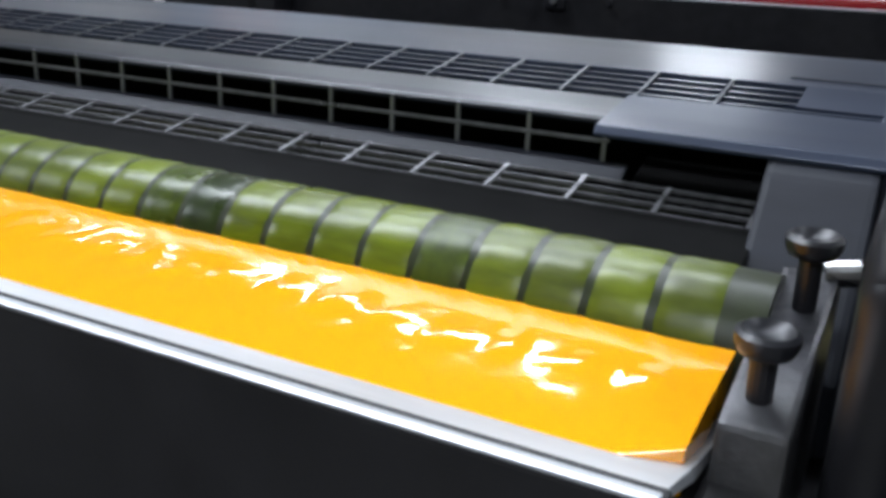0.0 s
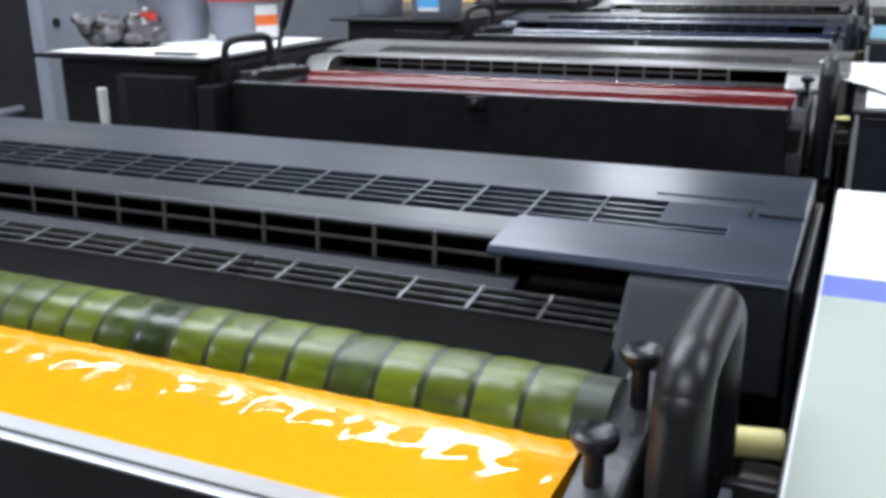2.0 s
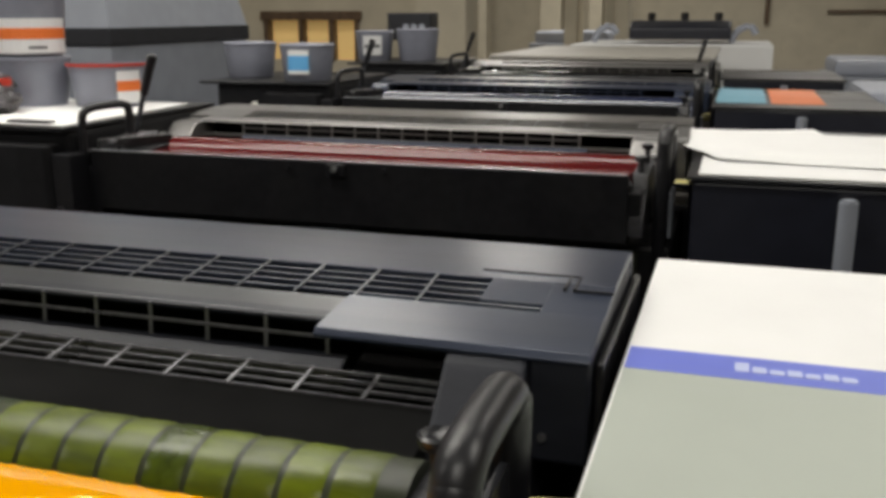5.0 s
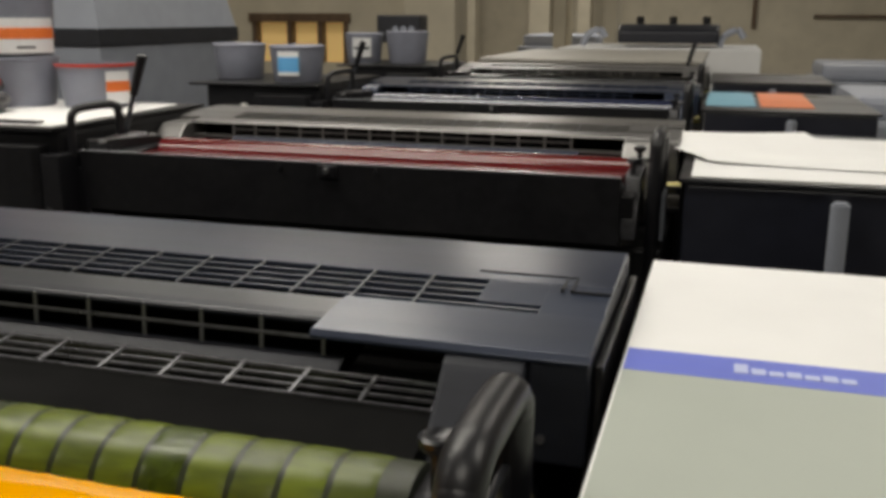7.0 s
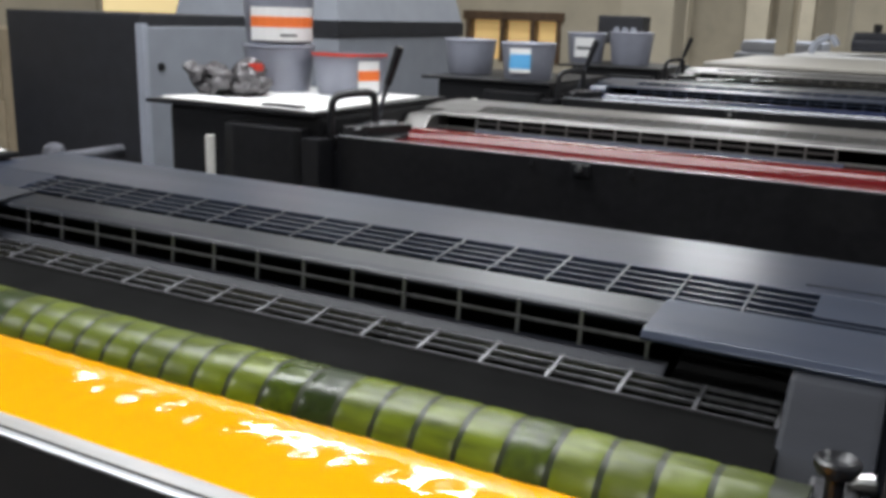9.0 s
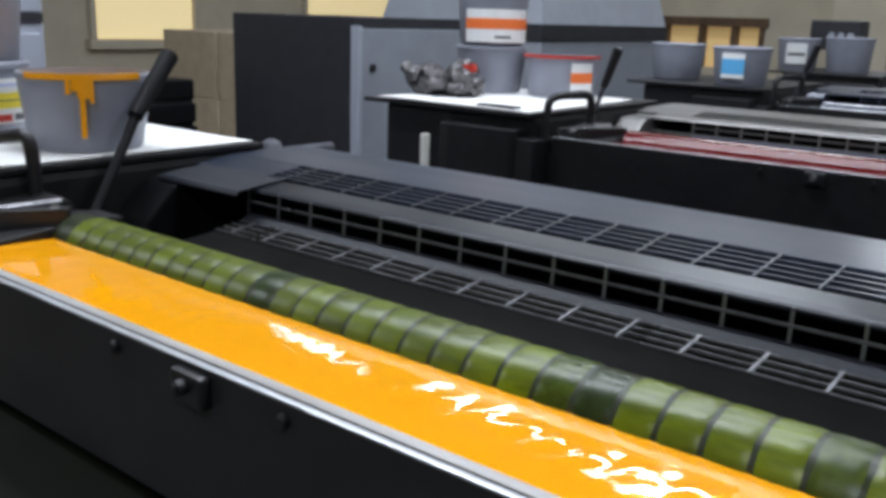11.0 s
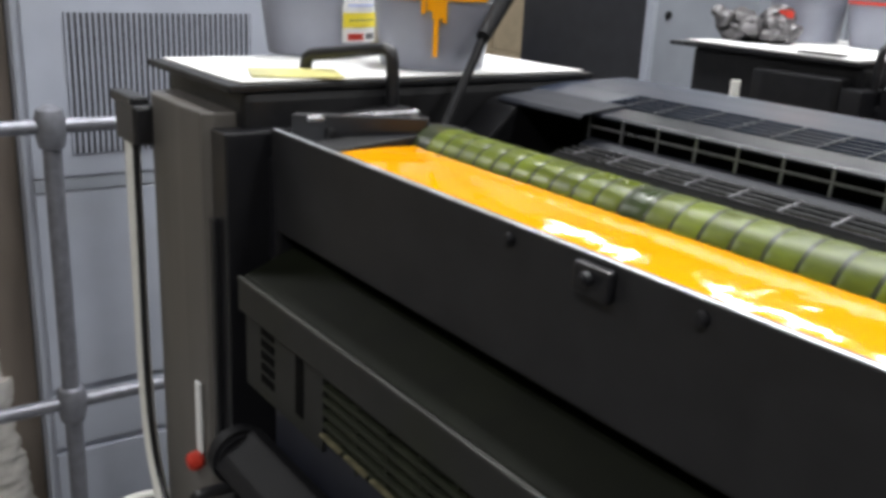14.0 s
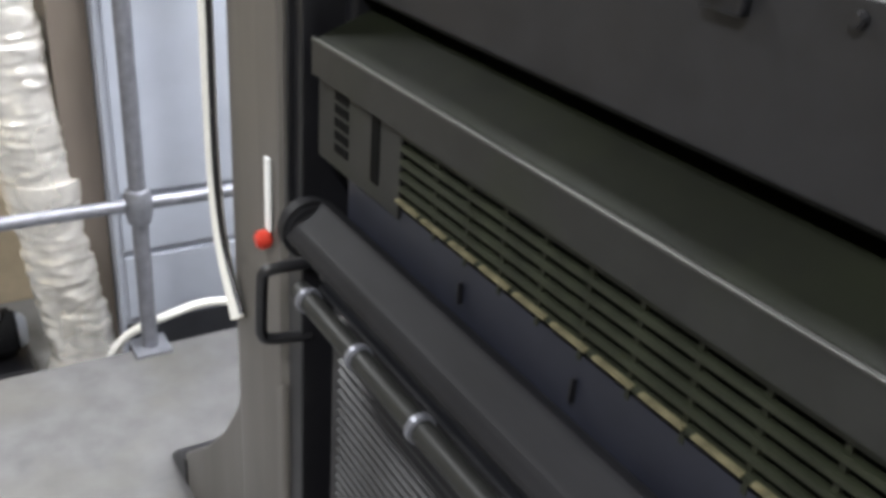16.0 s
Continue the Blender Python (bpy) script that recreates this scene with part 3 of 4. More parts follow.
    if k < 2:
        lower_front(u)
    left_side(u, k)
    return u


def lower_front(u):
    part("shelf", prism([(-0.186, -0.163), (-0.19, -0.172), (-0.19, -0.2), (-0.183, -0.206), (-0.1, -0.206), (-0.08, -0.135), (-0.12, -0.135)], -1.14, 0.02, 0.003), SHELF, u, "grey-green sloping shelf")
    part("shelf_lip", box(-1.141, 0.021, -0.1935, -0.189, -0.207, -0.164, 0.0015), HOUSING, u, "worn grey lip of the shelf")
    # backing coloured near-black to put in the shade between the slats
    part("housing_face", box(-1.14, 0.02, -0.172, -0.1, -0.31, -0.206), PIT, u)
    part("lip_edge", box(-1.141, 0.021, -0.1945, -0.1885, -0.1655, -0.1625, 0.001), WORN_LIP, u, "paint worn off the edge of the lip")
    face = part("slot_face", box(-1.14, -0.93, -0.184, -0.179, -0.31, -0.207, 0.001), HOUSING, u)
    # slots are thin boxes, their inner shade given as black colour
    first = None
    for i in range(5):
        z = -0.219 - 0.016 * i
        if first is None:
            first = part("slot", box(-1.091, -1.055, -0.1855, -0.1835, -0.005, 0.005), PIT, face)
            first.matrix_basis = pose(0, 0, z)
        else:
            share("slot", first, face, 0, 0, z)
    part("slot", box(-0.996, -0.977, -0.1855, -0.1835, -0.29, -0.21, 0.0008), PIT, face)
    first = None
    for i in range(6):
        z = -0.214 - 0.015 * i
        if first is None:
            first = part("slat", box(-0.93, 0.02, -0.185, -0.176, -0.003, 0.003, 0.001), SLAT, u)
            first.matrix_basis = pose(0, 0, z)
        else:
            share("slat", first, u, 0, 0, z)
    first = None
    for i in range(15):
        x = -0.86 + 0.06 * i
        if first is None:
            first = part("slat_post", box(-0.0025, 0.0025, -0.181, -0.176, -0.305, -0.207), SLAT, u)
            first.matrix_basis = pose(x, 0, 0)
        else:
            share("slat_post", first, u, x, 0, 0)
    first = None
    for i in range(17):
        if first is None:
            first = part("edge_dash", box(0, 0.046, -0.1885, -0.183, -0.2885, -0.2855), EDGE, u, "worn yellowish edge strip")
            first.matrix_basis = pose(-0.93, 0, 0)
        else:
            share("edge_dash", first, u, -0.93 + 0.0555 * i, 0, 0)
    part("recess", box(-1.06, 0.02, -0.18, -0.1, -0.4, -0.3), NAVY, u)
    for bx in (-0.8, -0.62, -0.44, -0.26, -0.08):
        part("recess_bracket", box(bx, bx + 0.004, -0.187, -0.181, -0.345, -0.322, 0.001), SATIN, u)
    part("rail_cover", prism([(-0.18, -0.362), (-0.2, -0.353), (-0.238, -0.373), (-0.25, -0.39), (-0.24, -0.405), (-0.18, -0.41)], -1.11, 0.02, 0.005), SCUFFED, u)
    part("rail_end", rod((-1.115, -0.214, -0.388), (-1.085, -0.214, -0.388), 0.038, seg=24, bevel=0.006), SCUFFED, u, smooth=True)
    for i in range(3):
        z = -0.415 - 0.016 * i
        part("thin_rail", box(-1.05, 0.02, -0.222, -0.2, z - 0.0035, z + 0.0035, 0.001), GUARD, u)
    part("tube", rod((-1.06, -0.242, -0.452), (0.02, -0.242, -0.452), 0.013, seg=18), HOUSING, u, smooth=True)
    for i in range(8):
        x = -1.04 + 0.137 * i
        part("tube_clamp", rod((x, -0.242, -0.452), (x + 0.012, -0.242, -0.452), 0.0165, seg=18, bevel=0.002), GALV, u, "pale clamp ring", smooth=True)
    part("lower_face", box(-1.075, 0.02, -0.19, -0.1, -1.35, -0.4), BLACK, u)
    first = None
    for i in range(28):
        z = -0.475 - 0.0155 * i
        if first is None:
            first = part("louvre", prism([(-0.2, -0.004), (-0.2, 0.0), (-0.19, 0.006), (-0.19, -0.004)], -1.04, 0.02), BLACK, u)
            first.matrix_basis = pose(0, 0, z)
        else:
            share("louvre", first, u, 0, 0, z)


def left_side(u, k):
    """Operator-side housing with its posts, handle and lever."""
    part("side_housing", box(-1.47 - 0.17 * min(k, 1), -1.19, -0.16, 0.43, -1.35, 0.057, 0.012), BLACK, u)
    part("side_top", box(-1.5 - 0.2 * min(k, 1), -1.19, -0.18, 0.435, 0.057, 0.0665, 0.003), BLACK, u)
    part("corner_post", prism_z([(-1.44, -0.17), (-1.43, -0.2), (-1.4, -0.208), (-1.29, -0.208), (-1.225, -0.204), (-1.215, -0.19), (-1.215, -0.15), (-1.44, -0.15)], -1.35, 0.03, 0.004), BLACK if k else POST, u, "black corner post" if k else "taupe painted corner post", smooth=False)

    part("dark_channel", box(-1.213, -1.165, -0.196, -0.1, -1.3, 0.012, 0.003), SATIN, u)
    part("channel_rib", box(-1.205, -1.19, -0.205, -0.19, -0.42, -0.1, 0.003), SATIN, u)
    part("panel_end", box(-1.166, -1.14, -0.14, 0.02, -0.16, -0.02, 0.006), SATIN, u)
    part("strip_mark", box(-1.26, -1.243, -0.2115, -0.207, -0.46, -0.352, 0.001), LABEL_W, u, "white marking strip")
    part("red_knob", rod((-1.252, -0.207, -0.472), (-1.252, -0.228, -0.475), 0.014, seg=16, bevel=0.004), RED, u, "small red knob", smooth=True)
    part("gauge_rod", sweep([(-1.455, -0.222, 0.0), (-1.455, -0.222, -0.2), (-1.453, -0.222, -0.42), (-1.43, -0.222, -0.55), (-1.36, -0.222, -0.66)], 0.011, 10), HOSE, u, "pale vertical cable pipe", smooth=True)
    if k == 0:
      part("cable", sweep([(-1.442, -0.222, 0.0), (-1.442, -0.222, -0.2), (-1.438, -0.224, -0.42), (-1.41, -0.224, -0.55), (-1.34, -0.222, -0.64)], 0.0045, 8), SATIN, u, smooth=True)
    if k == 0:
      part("bracket", box(-1.49, -1.4, -0.235, -0.19, -0.045, 0.012, 0.006), SATIN, u)
    if k == 0:
      part("bracket_arm", box(-1.52, -1.42, -0.232, -0.205, 0.006, 0.022, 0.004), SATIN, u)
    part("grab_handle", sweep([(-1.16, -0.18, -0.472), (-1.166, -0.232, -0.474), (-1.17, -0.247, -0.48), (-1.172, -0.25, -0.5), (-1.178, -0.25, -0.56), (-1.18, -0.248, -0.58), (-1.178, -0.236, -0.59), (-1.17, -0.18, -0.592)], 0.0085, 12), SATIN, u, "black grab handle", smooth=True)
    part("foot_flare", prism_y([(-1.215, -0.7), (-1.4, -0.8), (-1.43, -0.88), (-1.52, -1.0), (-1.64, -1.12), (-1.8, -1.25), (-1.86, -1.35), (-1.215, -1.35)], -0.205, 0.1, 0.006), POST, u, "flared grey foot of the frame")
    part("rubber_edge", prism_y([(-1.8, -1.27), (-1.88, -1.3), (-1.93, -1.35), (-1.8, -1.35)], -0.21, 0.1, 0.008), SATIN, u, "black rubber edge")
    # bow handle over the left cheek
    if k == 0:
        bow = [(-1.297, -0.022, 0.0), (-1.297, -0.022, 0.05), (-1.296, -0.021, 0.08), (-1.29, -0.018, 0.09), (-1.282, -0.013, 0.093), (-1.24, 0.012, 0.1), (-1.195, 0.038, 0.108), (-1.185, 0.044, 0.107), (-1.179, 0.047, 0.099), (-1.177, 0.049, 0.07), (-1.177, 0.049, 0.02)]
    else:
        bow = [(-1.172, -0.14, 0.0), (-1.17, -0.138, 0.08), (-1.166, -0.13, 0.098), (-1.155, -0.118, 0.106), (-1.125, -0.075, 0.111), (-1.115, -0.062, 0.108), (-1.11, -0.056, 0.098), (-1.109, -0.054, 0.045)]
    part("bow_handle", sweep(bow, 0.009, 12, sub=5), SATIN, u, "black bow handle", smooth=True)
    part("handle_foot", box(-1.325, -1.255, -0.05, -0.0, -0.02, 0.03, 0.008), SATIN, u)
    part("cheek_bar", rod((-1.135, -0.1, 0.03), (-1.115, 0.05, 0.033), 0.0045, seg=14, bevel=0.001), BAR, u, "round steel bar", smooth=True)
    part("handle_base", prism([(-0.08, -0.05), (-0.08, 0.02), (0.06, 0.036), (0.075, 0.02), (0.075, -0.05)], -1.19, -1.12, 0.006), BLACK, u)
    part("end_shield", prism_z([(-1.165, -0.1), (-1.15, -0.115), (-1.06, 0.03), (-1.075, 0.042)], 0.0, 0.035, 0.002), SATIN, u)
    part("cheek_pin", rod((-1.09, 0.03, 0.03), (-1.075, 0.02, 0.034), 0.006, seg=12), CHROME, u)
    if k == 0:
        lever = part("lever", rod((-1.115, 0.088, 0.0), (-1.18, 0.208, 0.136), 0.0068, seg=12), MATTE, u, "slanted black lever")
        part("grip", rod((-1.172, 0.193, 0.122), (-1.223, 0.29, 0.205), 0.0105, 0.0135, seg=16, bevel=0.004), MATTE, lever, "black grip", smooth=True)
    else:
        lever = part("lever", rod((-1.176, 0.04, -0.01), (-1.135, 0.04, 0.125), 0.0055, seg=12), BAR_DULL, u, "slanted steel lever")
        part("grip", rod((-1.136, 0.04, 0.12), (-1.103, 0.04, 0.212), 0.009, 0.0115, seg=16, bevel=0.003), SATIN, lever, "black grip", smooth=True)


def prism_z(profile, z0, z1, bevel=0.0):
    b = bmesh.new()
    va = [b.verts.new((x, y, z0)) for x, y in profile]
    vb = [b.verts.new((x, y, z1)) for x, y in profile]
    n = len(profile)
    b.faces.new(va)
    b.faces.new(vb[::-1])
    for i in range(n):
        b.faces.new((va[i], vb[i], vb[(i + 1) % n], va[(i + 1) % n]))
    bmesh.ops.recalc_face_normals(b, faces=b.faces[:])
    if bevel:
        bmesh.ops.bevel(b, geom=b.edges[:], offset=bevel, segments=2, affect="EDGES", profile=0.6)
    return b


def prism_y(profile, y0, y1, bevel=0.0):
    """A closed outline of (x, z), drawn out along y."""
    b = prism([(x, z) for x, z in profile], y0, y1, bevel)
    bmesh.ops.transform(b, matrix=Matrix(((0, 1, 0, 0), (1, 0, 0, 0), (0, 0, 1, 0), (0, 0, 0, 1))), verts=b.verts)
    bmesh.ops.recalc_face_normals(b, faces=b.faces[:])
    return b


def lathe_at(profile, x, y, z, seg):
    b = lathe(profile, seg)
    bmesh.ops.translate(b, vec=(x, y, z), verts=b.verts)
    return b


# ---------------------------------------------------------------- side desks, sheets
def side_desk(k):
    d = tagged(empty("side_desk", 0.1, PITCH * k - 0.11, 0), "navy side cabinet of the press with a flat top", "cabinet", "side cabinets")
    part("body", box(0.012, 0.52, 0, 0.74, -0.25, H + 0.008, 0.006), NAVY, d)
    part("top", box(0.0, 0.53, -0.006, 0.75, H + 0.009, H + 0.017, 0.002), GUARD, d)
    part("edge_pipe", rod((0.272, -0.02, 0.4), (0.272, -0.02, H - 0.008), 0.016, seg=16, bevel=0.004), GREYPANEL, d, "grey upright pipe", smooth=True)
    return d


def paper(name, x0, x1, y0, y1, z, lift=0.0, rz=0.0, label="", material=PAPER, nx=12, ny=12, lift_fn=None):
    b = bmesh.new()
    g = []
    for i in range(nx + 1):
        row = []
        for j in range(ny + 1):
            u_, v_ = i / nx, j / ny
            zz = 0.0025 + (lift_fn(u_, v_) if lift_fn else 0)
            row.append(b.verts.new(((x0 - x1) / 2 + (x1 - x0) * u_, (y0 - y1) / 2 + (y1 - y0) * v_, zz)))
        g.append(row)
    for i in range(nx):
        for j in range(ny):
            b.faces.new((g[i][j], g[i + 1][j], g[i + 1][j + 1], g[i][j + 1]))
    geo = bmesh.ops.extrude_face_region(b, geom=b.faces[:])
    bmesh.ops.translate(b, vec=(0, 0, -0.0022), verts=[v for v in geo["geom"] if isinstance(v, bmesh.types.BMVert)])
    bmesh.ops.recalc_face_normals(b, faces=b.faces[:])
    ob = part(name, b, material)
    ob.matrix_basis = pose((x0 + x1) / 2, (y0 + y1) / 2, z, 0, 0, rz)
    if label:
        tagged(ob, label, "paper")
    return ob


def quad_sheet(name, a, b_, c, d, label):
    b = bmesh.new()
    n = 14
    A, B, C, D = (Vector(p) + Vector((0, 0, H)) for p in (a, b_, c, d))
    base = (A + B + C + D) / 4
    g = []
    for i in range(n + 1):
        row = []
        for j in range(n + 1):
            u_, v_ = i / n, j / n
            p = (A * (1 - u_) + B * u_) * (1 - v_) + (D * (1 - u_) + C * u_) * v_
            p.z -= 0.022 * math.sin(math.pi * v_) * (1 - v_) + 0.004 * math.sin(math.pi * u_)
            p.z = max(p.z, H + 0.0215)
            row.append(b.verts.new(p - base))
        g.append(row)
    for i in range(n):
        for j in range(n):
            b.faces.new((g[i][j], g[i + 1][j], g[i + 1][j + 1], g[i][j + 1]))
    geo = bmesh.ops.extrude_face_region(b, geom=b.faces[:])
    bmesh.ops.translate(b, vec=(0, 0, 0.0008), verts=[v for v in geo["geom"] if isinstance(v, bmesh.types.BMVert)])
    bmesh.ops.recalc_face_normals(b, faces=b.faces[:])
    ob = part(name, b, PAPER, smooth=True)
    ob.matrix_basis = pose(*base)
    return tagged(ob, label, "paper")


def sheets():
    top = H + 0.017
    p = paper("printed_sheet", 0.102, 0.6, -0.09, 0.632, top, label="large printed sheet, white, blue band and pale green")
    part("green_field", box(-0.247, 0.247, -0.359, -0.0045, 0.0028, 0.0034), GREENISH, p, "pale green printed field")
    band = part("blue_band", box(-0.247, 0.247, -0.004, 0.048, 0.0028, 0.0034), BLUEBAND, p, "blue printed band")
    for i in range(7):
        part("print_mark", box(-0.16 + 0.0135 * i, -0.149 + 0.0135 * i, 0.013, 0.013 + (0.02 if i == 0 else 0.01 + 0.003 * (i % 2)), 0.0036, 0.004), PALEBLUE, band)
    paper("white_sheet", 0.12, 0.6, PITCH - 0.09, PITCH + 0.56, top, label="white sheet lying flat on the side cabinet")
    quad_sheet("white_sheet", (0.02, 1.69, 0.052), (0.345, 1.76, 0.05), (0.57, 1.39, 0.026), (0.148, 1.425, 0.026), "loose white sheet curling up at a corner")
    paper("teal_sheet", 0.11, 0.27, 2 * PITCH + 0.02, 2 * PITCH + 0.62, top, label="teal printed sheet on the side cabinet", material=TEAL)
    paper("orange_sheet", 0.285, 0.45, 2 * PITCH + 0.02, 2 * PITCH + 0.62, top, label="orange printed sheet on the side cabinet", material=ORANGE)


def pail(name, x, y, z, r, h, label, bands, drips=False, turn=0.0, lid=True, lip=None):
    """A grey ink pail with a rim and a paper label on the side that faces angle turn (degrees)."""
    p = tagged(empty(name, x, y, z, turn), label, "pail", "ink pails")
    r0 = r * 0.86
    prof = [(r0 * 0.97, 0), (r0, 0.004), (r * 0.985, h - 0.022), (r * 0.99, h - 0.011), (r * 1.02, h - 0.009), (r * 1.02, h - 0.002), (r * 1.0, h)]
    if lid:
        prof += [(r * 0.95, h + 0.002), (r * 0.9, h - 0.004), (0.001, h - 0.004)]
    else:
        prof += [(r * 0.965, h), (r * 0.95, h - 0.02), (r * 0.93, h * 0.72), (0.001, h * 0.72)]
    part("body", lathe(prof, 48), PAIL, p, smooth=True)
    if not lid:
        part("ink_fill", lathe([(0.001, h * 0.725), (r * 0.92, h * 0.725), (r * 0.92, h * 0.735), (0.001, h * 0.735)], 40), INKS[0] if drips else INKS[1], p)
    rim = lip or (PAIL if not drips else None)
    if drips:
        b = curved_patch(r * 1.045, -0.9, 0.9, h - 0.007, h + 0.002, 24)
        part("ink_smear", b, INKS[0], p, "yellow ink smeared on the rim")
        for a0, wdt, ln in ((0.0, 0.15, 0.01), (0.02, 0.085, 0.02), (0.0, 0.04, h * 0.68), (0.13, 0.03, 0.026), (-0.2, 0.03, 0.014)):
            part("ink_drip", curved_patch(r * 1.04, a0 - wdt, a0 + wdt, h - 0.012 - ln, h - 0.004, 6, r0 / r), INKS[0], p, "yellow ink run")
    elif lip:
        part("ink_smear", curved_patch(r * 1.045, -1.4, 1.4, h - 0.005, h + 0.002, 24), lip, p, "ink smeared on the rim")
    for mat_, a0, a1, z0, z1 in bands:
        part("paper_label" if mat_ is LABEL_W else "label_print", curved_patch(r * (1.012 if mat_ is LABEL_W else 1.02), a0, a1, z0 * h, z1 * h, 8, None), mat_, p)
    return p


def curved_patch(r, a0, a1, z0, z1, n, taper=None):
    b = bmesh.new()
    for rr in (r, r - 0.004):
        for i in range(n + 1):
            a = a0 + (a1 - a0) * i / n
            b.verts.new((rr * math.sin(a), -rr * math.cos(a), z0))
            b.verts.new((rr * math.sin(a), -rr * math.cos(a), z1))
    b.verts.ensure_lookup_table()
    m = 2 * (n + 1)
    for i in range(n):
        o = 2 * i
        b.faces.new([b.verts[j] for j in (o, o + 2, o + 3, o + 1)])
        b.faces.new([b.verts[j] for j in (m + o, m + o + 1, m + o + 3, m + o + 2)])
        b.faces.new([b.verts[j] for j in (o + 1, o + 3, m + o + 3, m + o + 1)])
        b.faces.new([b.verts[j] for j in (o, m + o, m + o + 2, o + 2)])
    bmesh.ops.recalc_face_normals(b, faces=b.faces[:])
    return b


def left_tables():
    top = H + 0.0665
    paper("paper_cover", -1.49, -1.2, -0.16, 0.42, top, label="white paper cover on the operator-side top", lift_fn=lambda a, c: 0.006 * max(0, a - 0.8))
    ORANGE_LABEL = [(LABEL_W, -0.95, 0.95, 0.08, 0.62), (LABEL_O, -0.95, 0.95, 0.3, 0.47), (PRINTBAR, -0.1, 0.35, 0.15, 0.19)]
    YELLOW_LABEL = [(LABEL_W, -0.38, 0.38, 0.22, 0.8), (LABEL_Y, -0.38, 0.38, 0.42, 0.62), (RED, -0.3, 0.02, 0.25, 0.34), (PRINTBAR, 0.08, 0.3, 0.26, 0.34), (PRINTBAR, -0.28, 0.28, 0.51, 0.53), (PALEBLUE, -0.3, 0.3, 0.7, 0.74)]
    pail("ink_pail", -1.51, 0.11, top + 0.004, 0.097, 0.114, "grey plastic ink pail with a yellow and white label", YELLOW_LABEL, turn=107)
    pail("ink_pail", -1.51, 0.11, top + 0.116, 0.099, 0.16, "grey plastic ink pail stacked on another", [], turn=50)
    pail("ink_pail", -1.302, 0.197, top + 0.004, 0.092, 0.108, "grey ink pail with yellow ink running down its side", [], drips=True, lid=False, turn=58)
    paper("stained_offcut", -1.3, -1.205, -0.12, 0.0, top + 0.004, label="narrow paper offcut stained with yellow ink", rz=-20, material=STAINED)
    y = PITCH
    paper("paper_cover", -1.66, -1.22, y - 0.17, y + 0.36, top, label="white paper cover with curled edges", rz=3, lift_fn=lambda a, c: 0.01 * (1 - a) * abs(c - 0.5))
    pail("ink_pail", -1.6, y + 0.22, top + 0.004, 0.097, 0.125, "grey plastic ink pail under another", [], turn=40)
    pail("ink_pail", -1.6, y + 0.22, top + 0.127, 0.099, 0.16, "grey ink pail with an orange and white label", ORANGE_LABEL, turn=46)
    pail("ink_pail", -1.4, y + 0.27, top + 0.004, 0.1, 0.108, "grey ink pail with a red rim and orange label", [(LABEL_W, 0.3, 0.95, 0.1, 0.85), (LABEL_O, 0.3, 0.95, 0.38, 0.62)], lid=False, turn=30, lip=RED)
    y = 2 * PITCH
    pail("ink_pail", -1.64, y + 0.1, top, 0.1, 0.13, "grey ink pail standing on the side top", [], turn=25)
    pail("ink_pail", -1.34, y - 0.02, top, 0.1, 0.13, "grey ink pail with a pale blue label", [(LABEL_W, -0.75, 0.05, 0.2, 0.85), (LABEL_B, -0.75, 0.05, 0.3, 0.7), (LABEL_W, -0.6, 0.0, 0.44, 0.54)], turn=25)
    y = 3 * PITCH
    pail("ink_pail", -1.66, y + 0.1, top, 0.1, 0.15, "grey ink pail with a white label", [(LABEL_W, -0.7, 0.3, 0.2, 0.85), (PRINTBAR, -0.6, 0.2, 0.45, 0.55)], turn=25)
    pail("ink_pail", -1.42, y + 0.1, top, 0.11, 0.16, "plain grey ink pail", [], turn=25)


def rags():
    r = random.Random(4)
    base = tagged(empty("crumpled_rags", -1.63, PITCH - 0.02, H + 0.0665), "crumpled silvery rags and small parts", "rags")
    for i in range(15):
        b = bmesh.new()
        bmesh.ops.create_icosphere(b, subdivisions=3, radius=0.027 + 0.015 * r.random())
        for v in b.verts:
            v.co *= 1 + 0.55 * noise.noise(v.co * 38 + Vector((i * 7, 0, 0)))
            v.co.z *= 0.75
        bmesh.ops.translate(b, vec=(-0.03 + 0.15 * r.random(), -0.08 + 0.18 * r.random(), 0.022 + 0.045 * r.random()), verts=b.verts)
        part("rag", b, RAG, base)
    c = tagged(part("small_can", rod((-1.56, PITCH + 0.06, H + 0.0665), (-1.56, PITCH + 0.06, H + 0.15), 0.028, seg=20, bevel=0.003), RED), "small red and white can", "can")
    tagged(part("spatula", box(-1.36, -1.25, PITCH - 0.15, PITCH - 0.125, H + 0.071, H + 0.076, 0.002), GUARD), "dark ink spatula lying on the paper", "spatula")


# ---------------------------------------------------------------- left side of the hall
def cabinet(x0, x1, y0, y1, z1, label, side=DARKPANEL, door=GREYPANEL):
    c = tagged(empty("control_cabinet", x1, y0, -0.25), label, "cabinet", "control cabinets")
    w, d, h = x1 - x0, y1 - y0, z1 + 0.25
    part("body", box(-w, -0.012, 0, d, 0, h, 0.006), side, c)
    dr = part("door", box(-0.014, 0.0, 0.015, d - 0.015, 0.1, h - 0.04, 0.003), door, c, "grey door")
    part("lock", rod((-0.002, 0.07, h - 0.17), (0.008, 0.07, h - 0.17), 0.014, seg=16, bevel=0.002), SATIN, dr)
    part("edge_strip", box(-0.03, 0.004, -0.006, 0.016, 0.05, h - 0.03, 0.002), PALEPANEL, c)
    return c


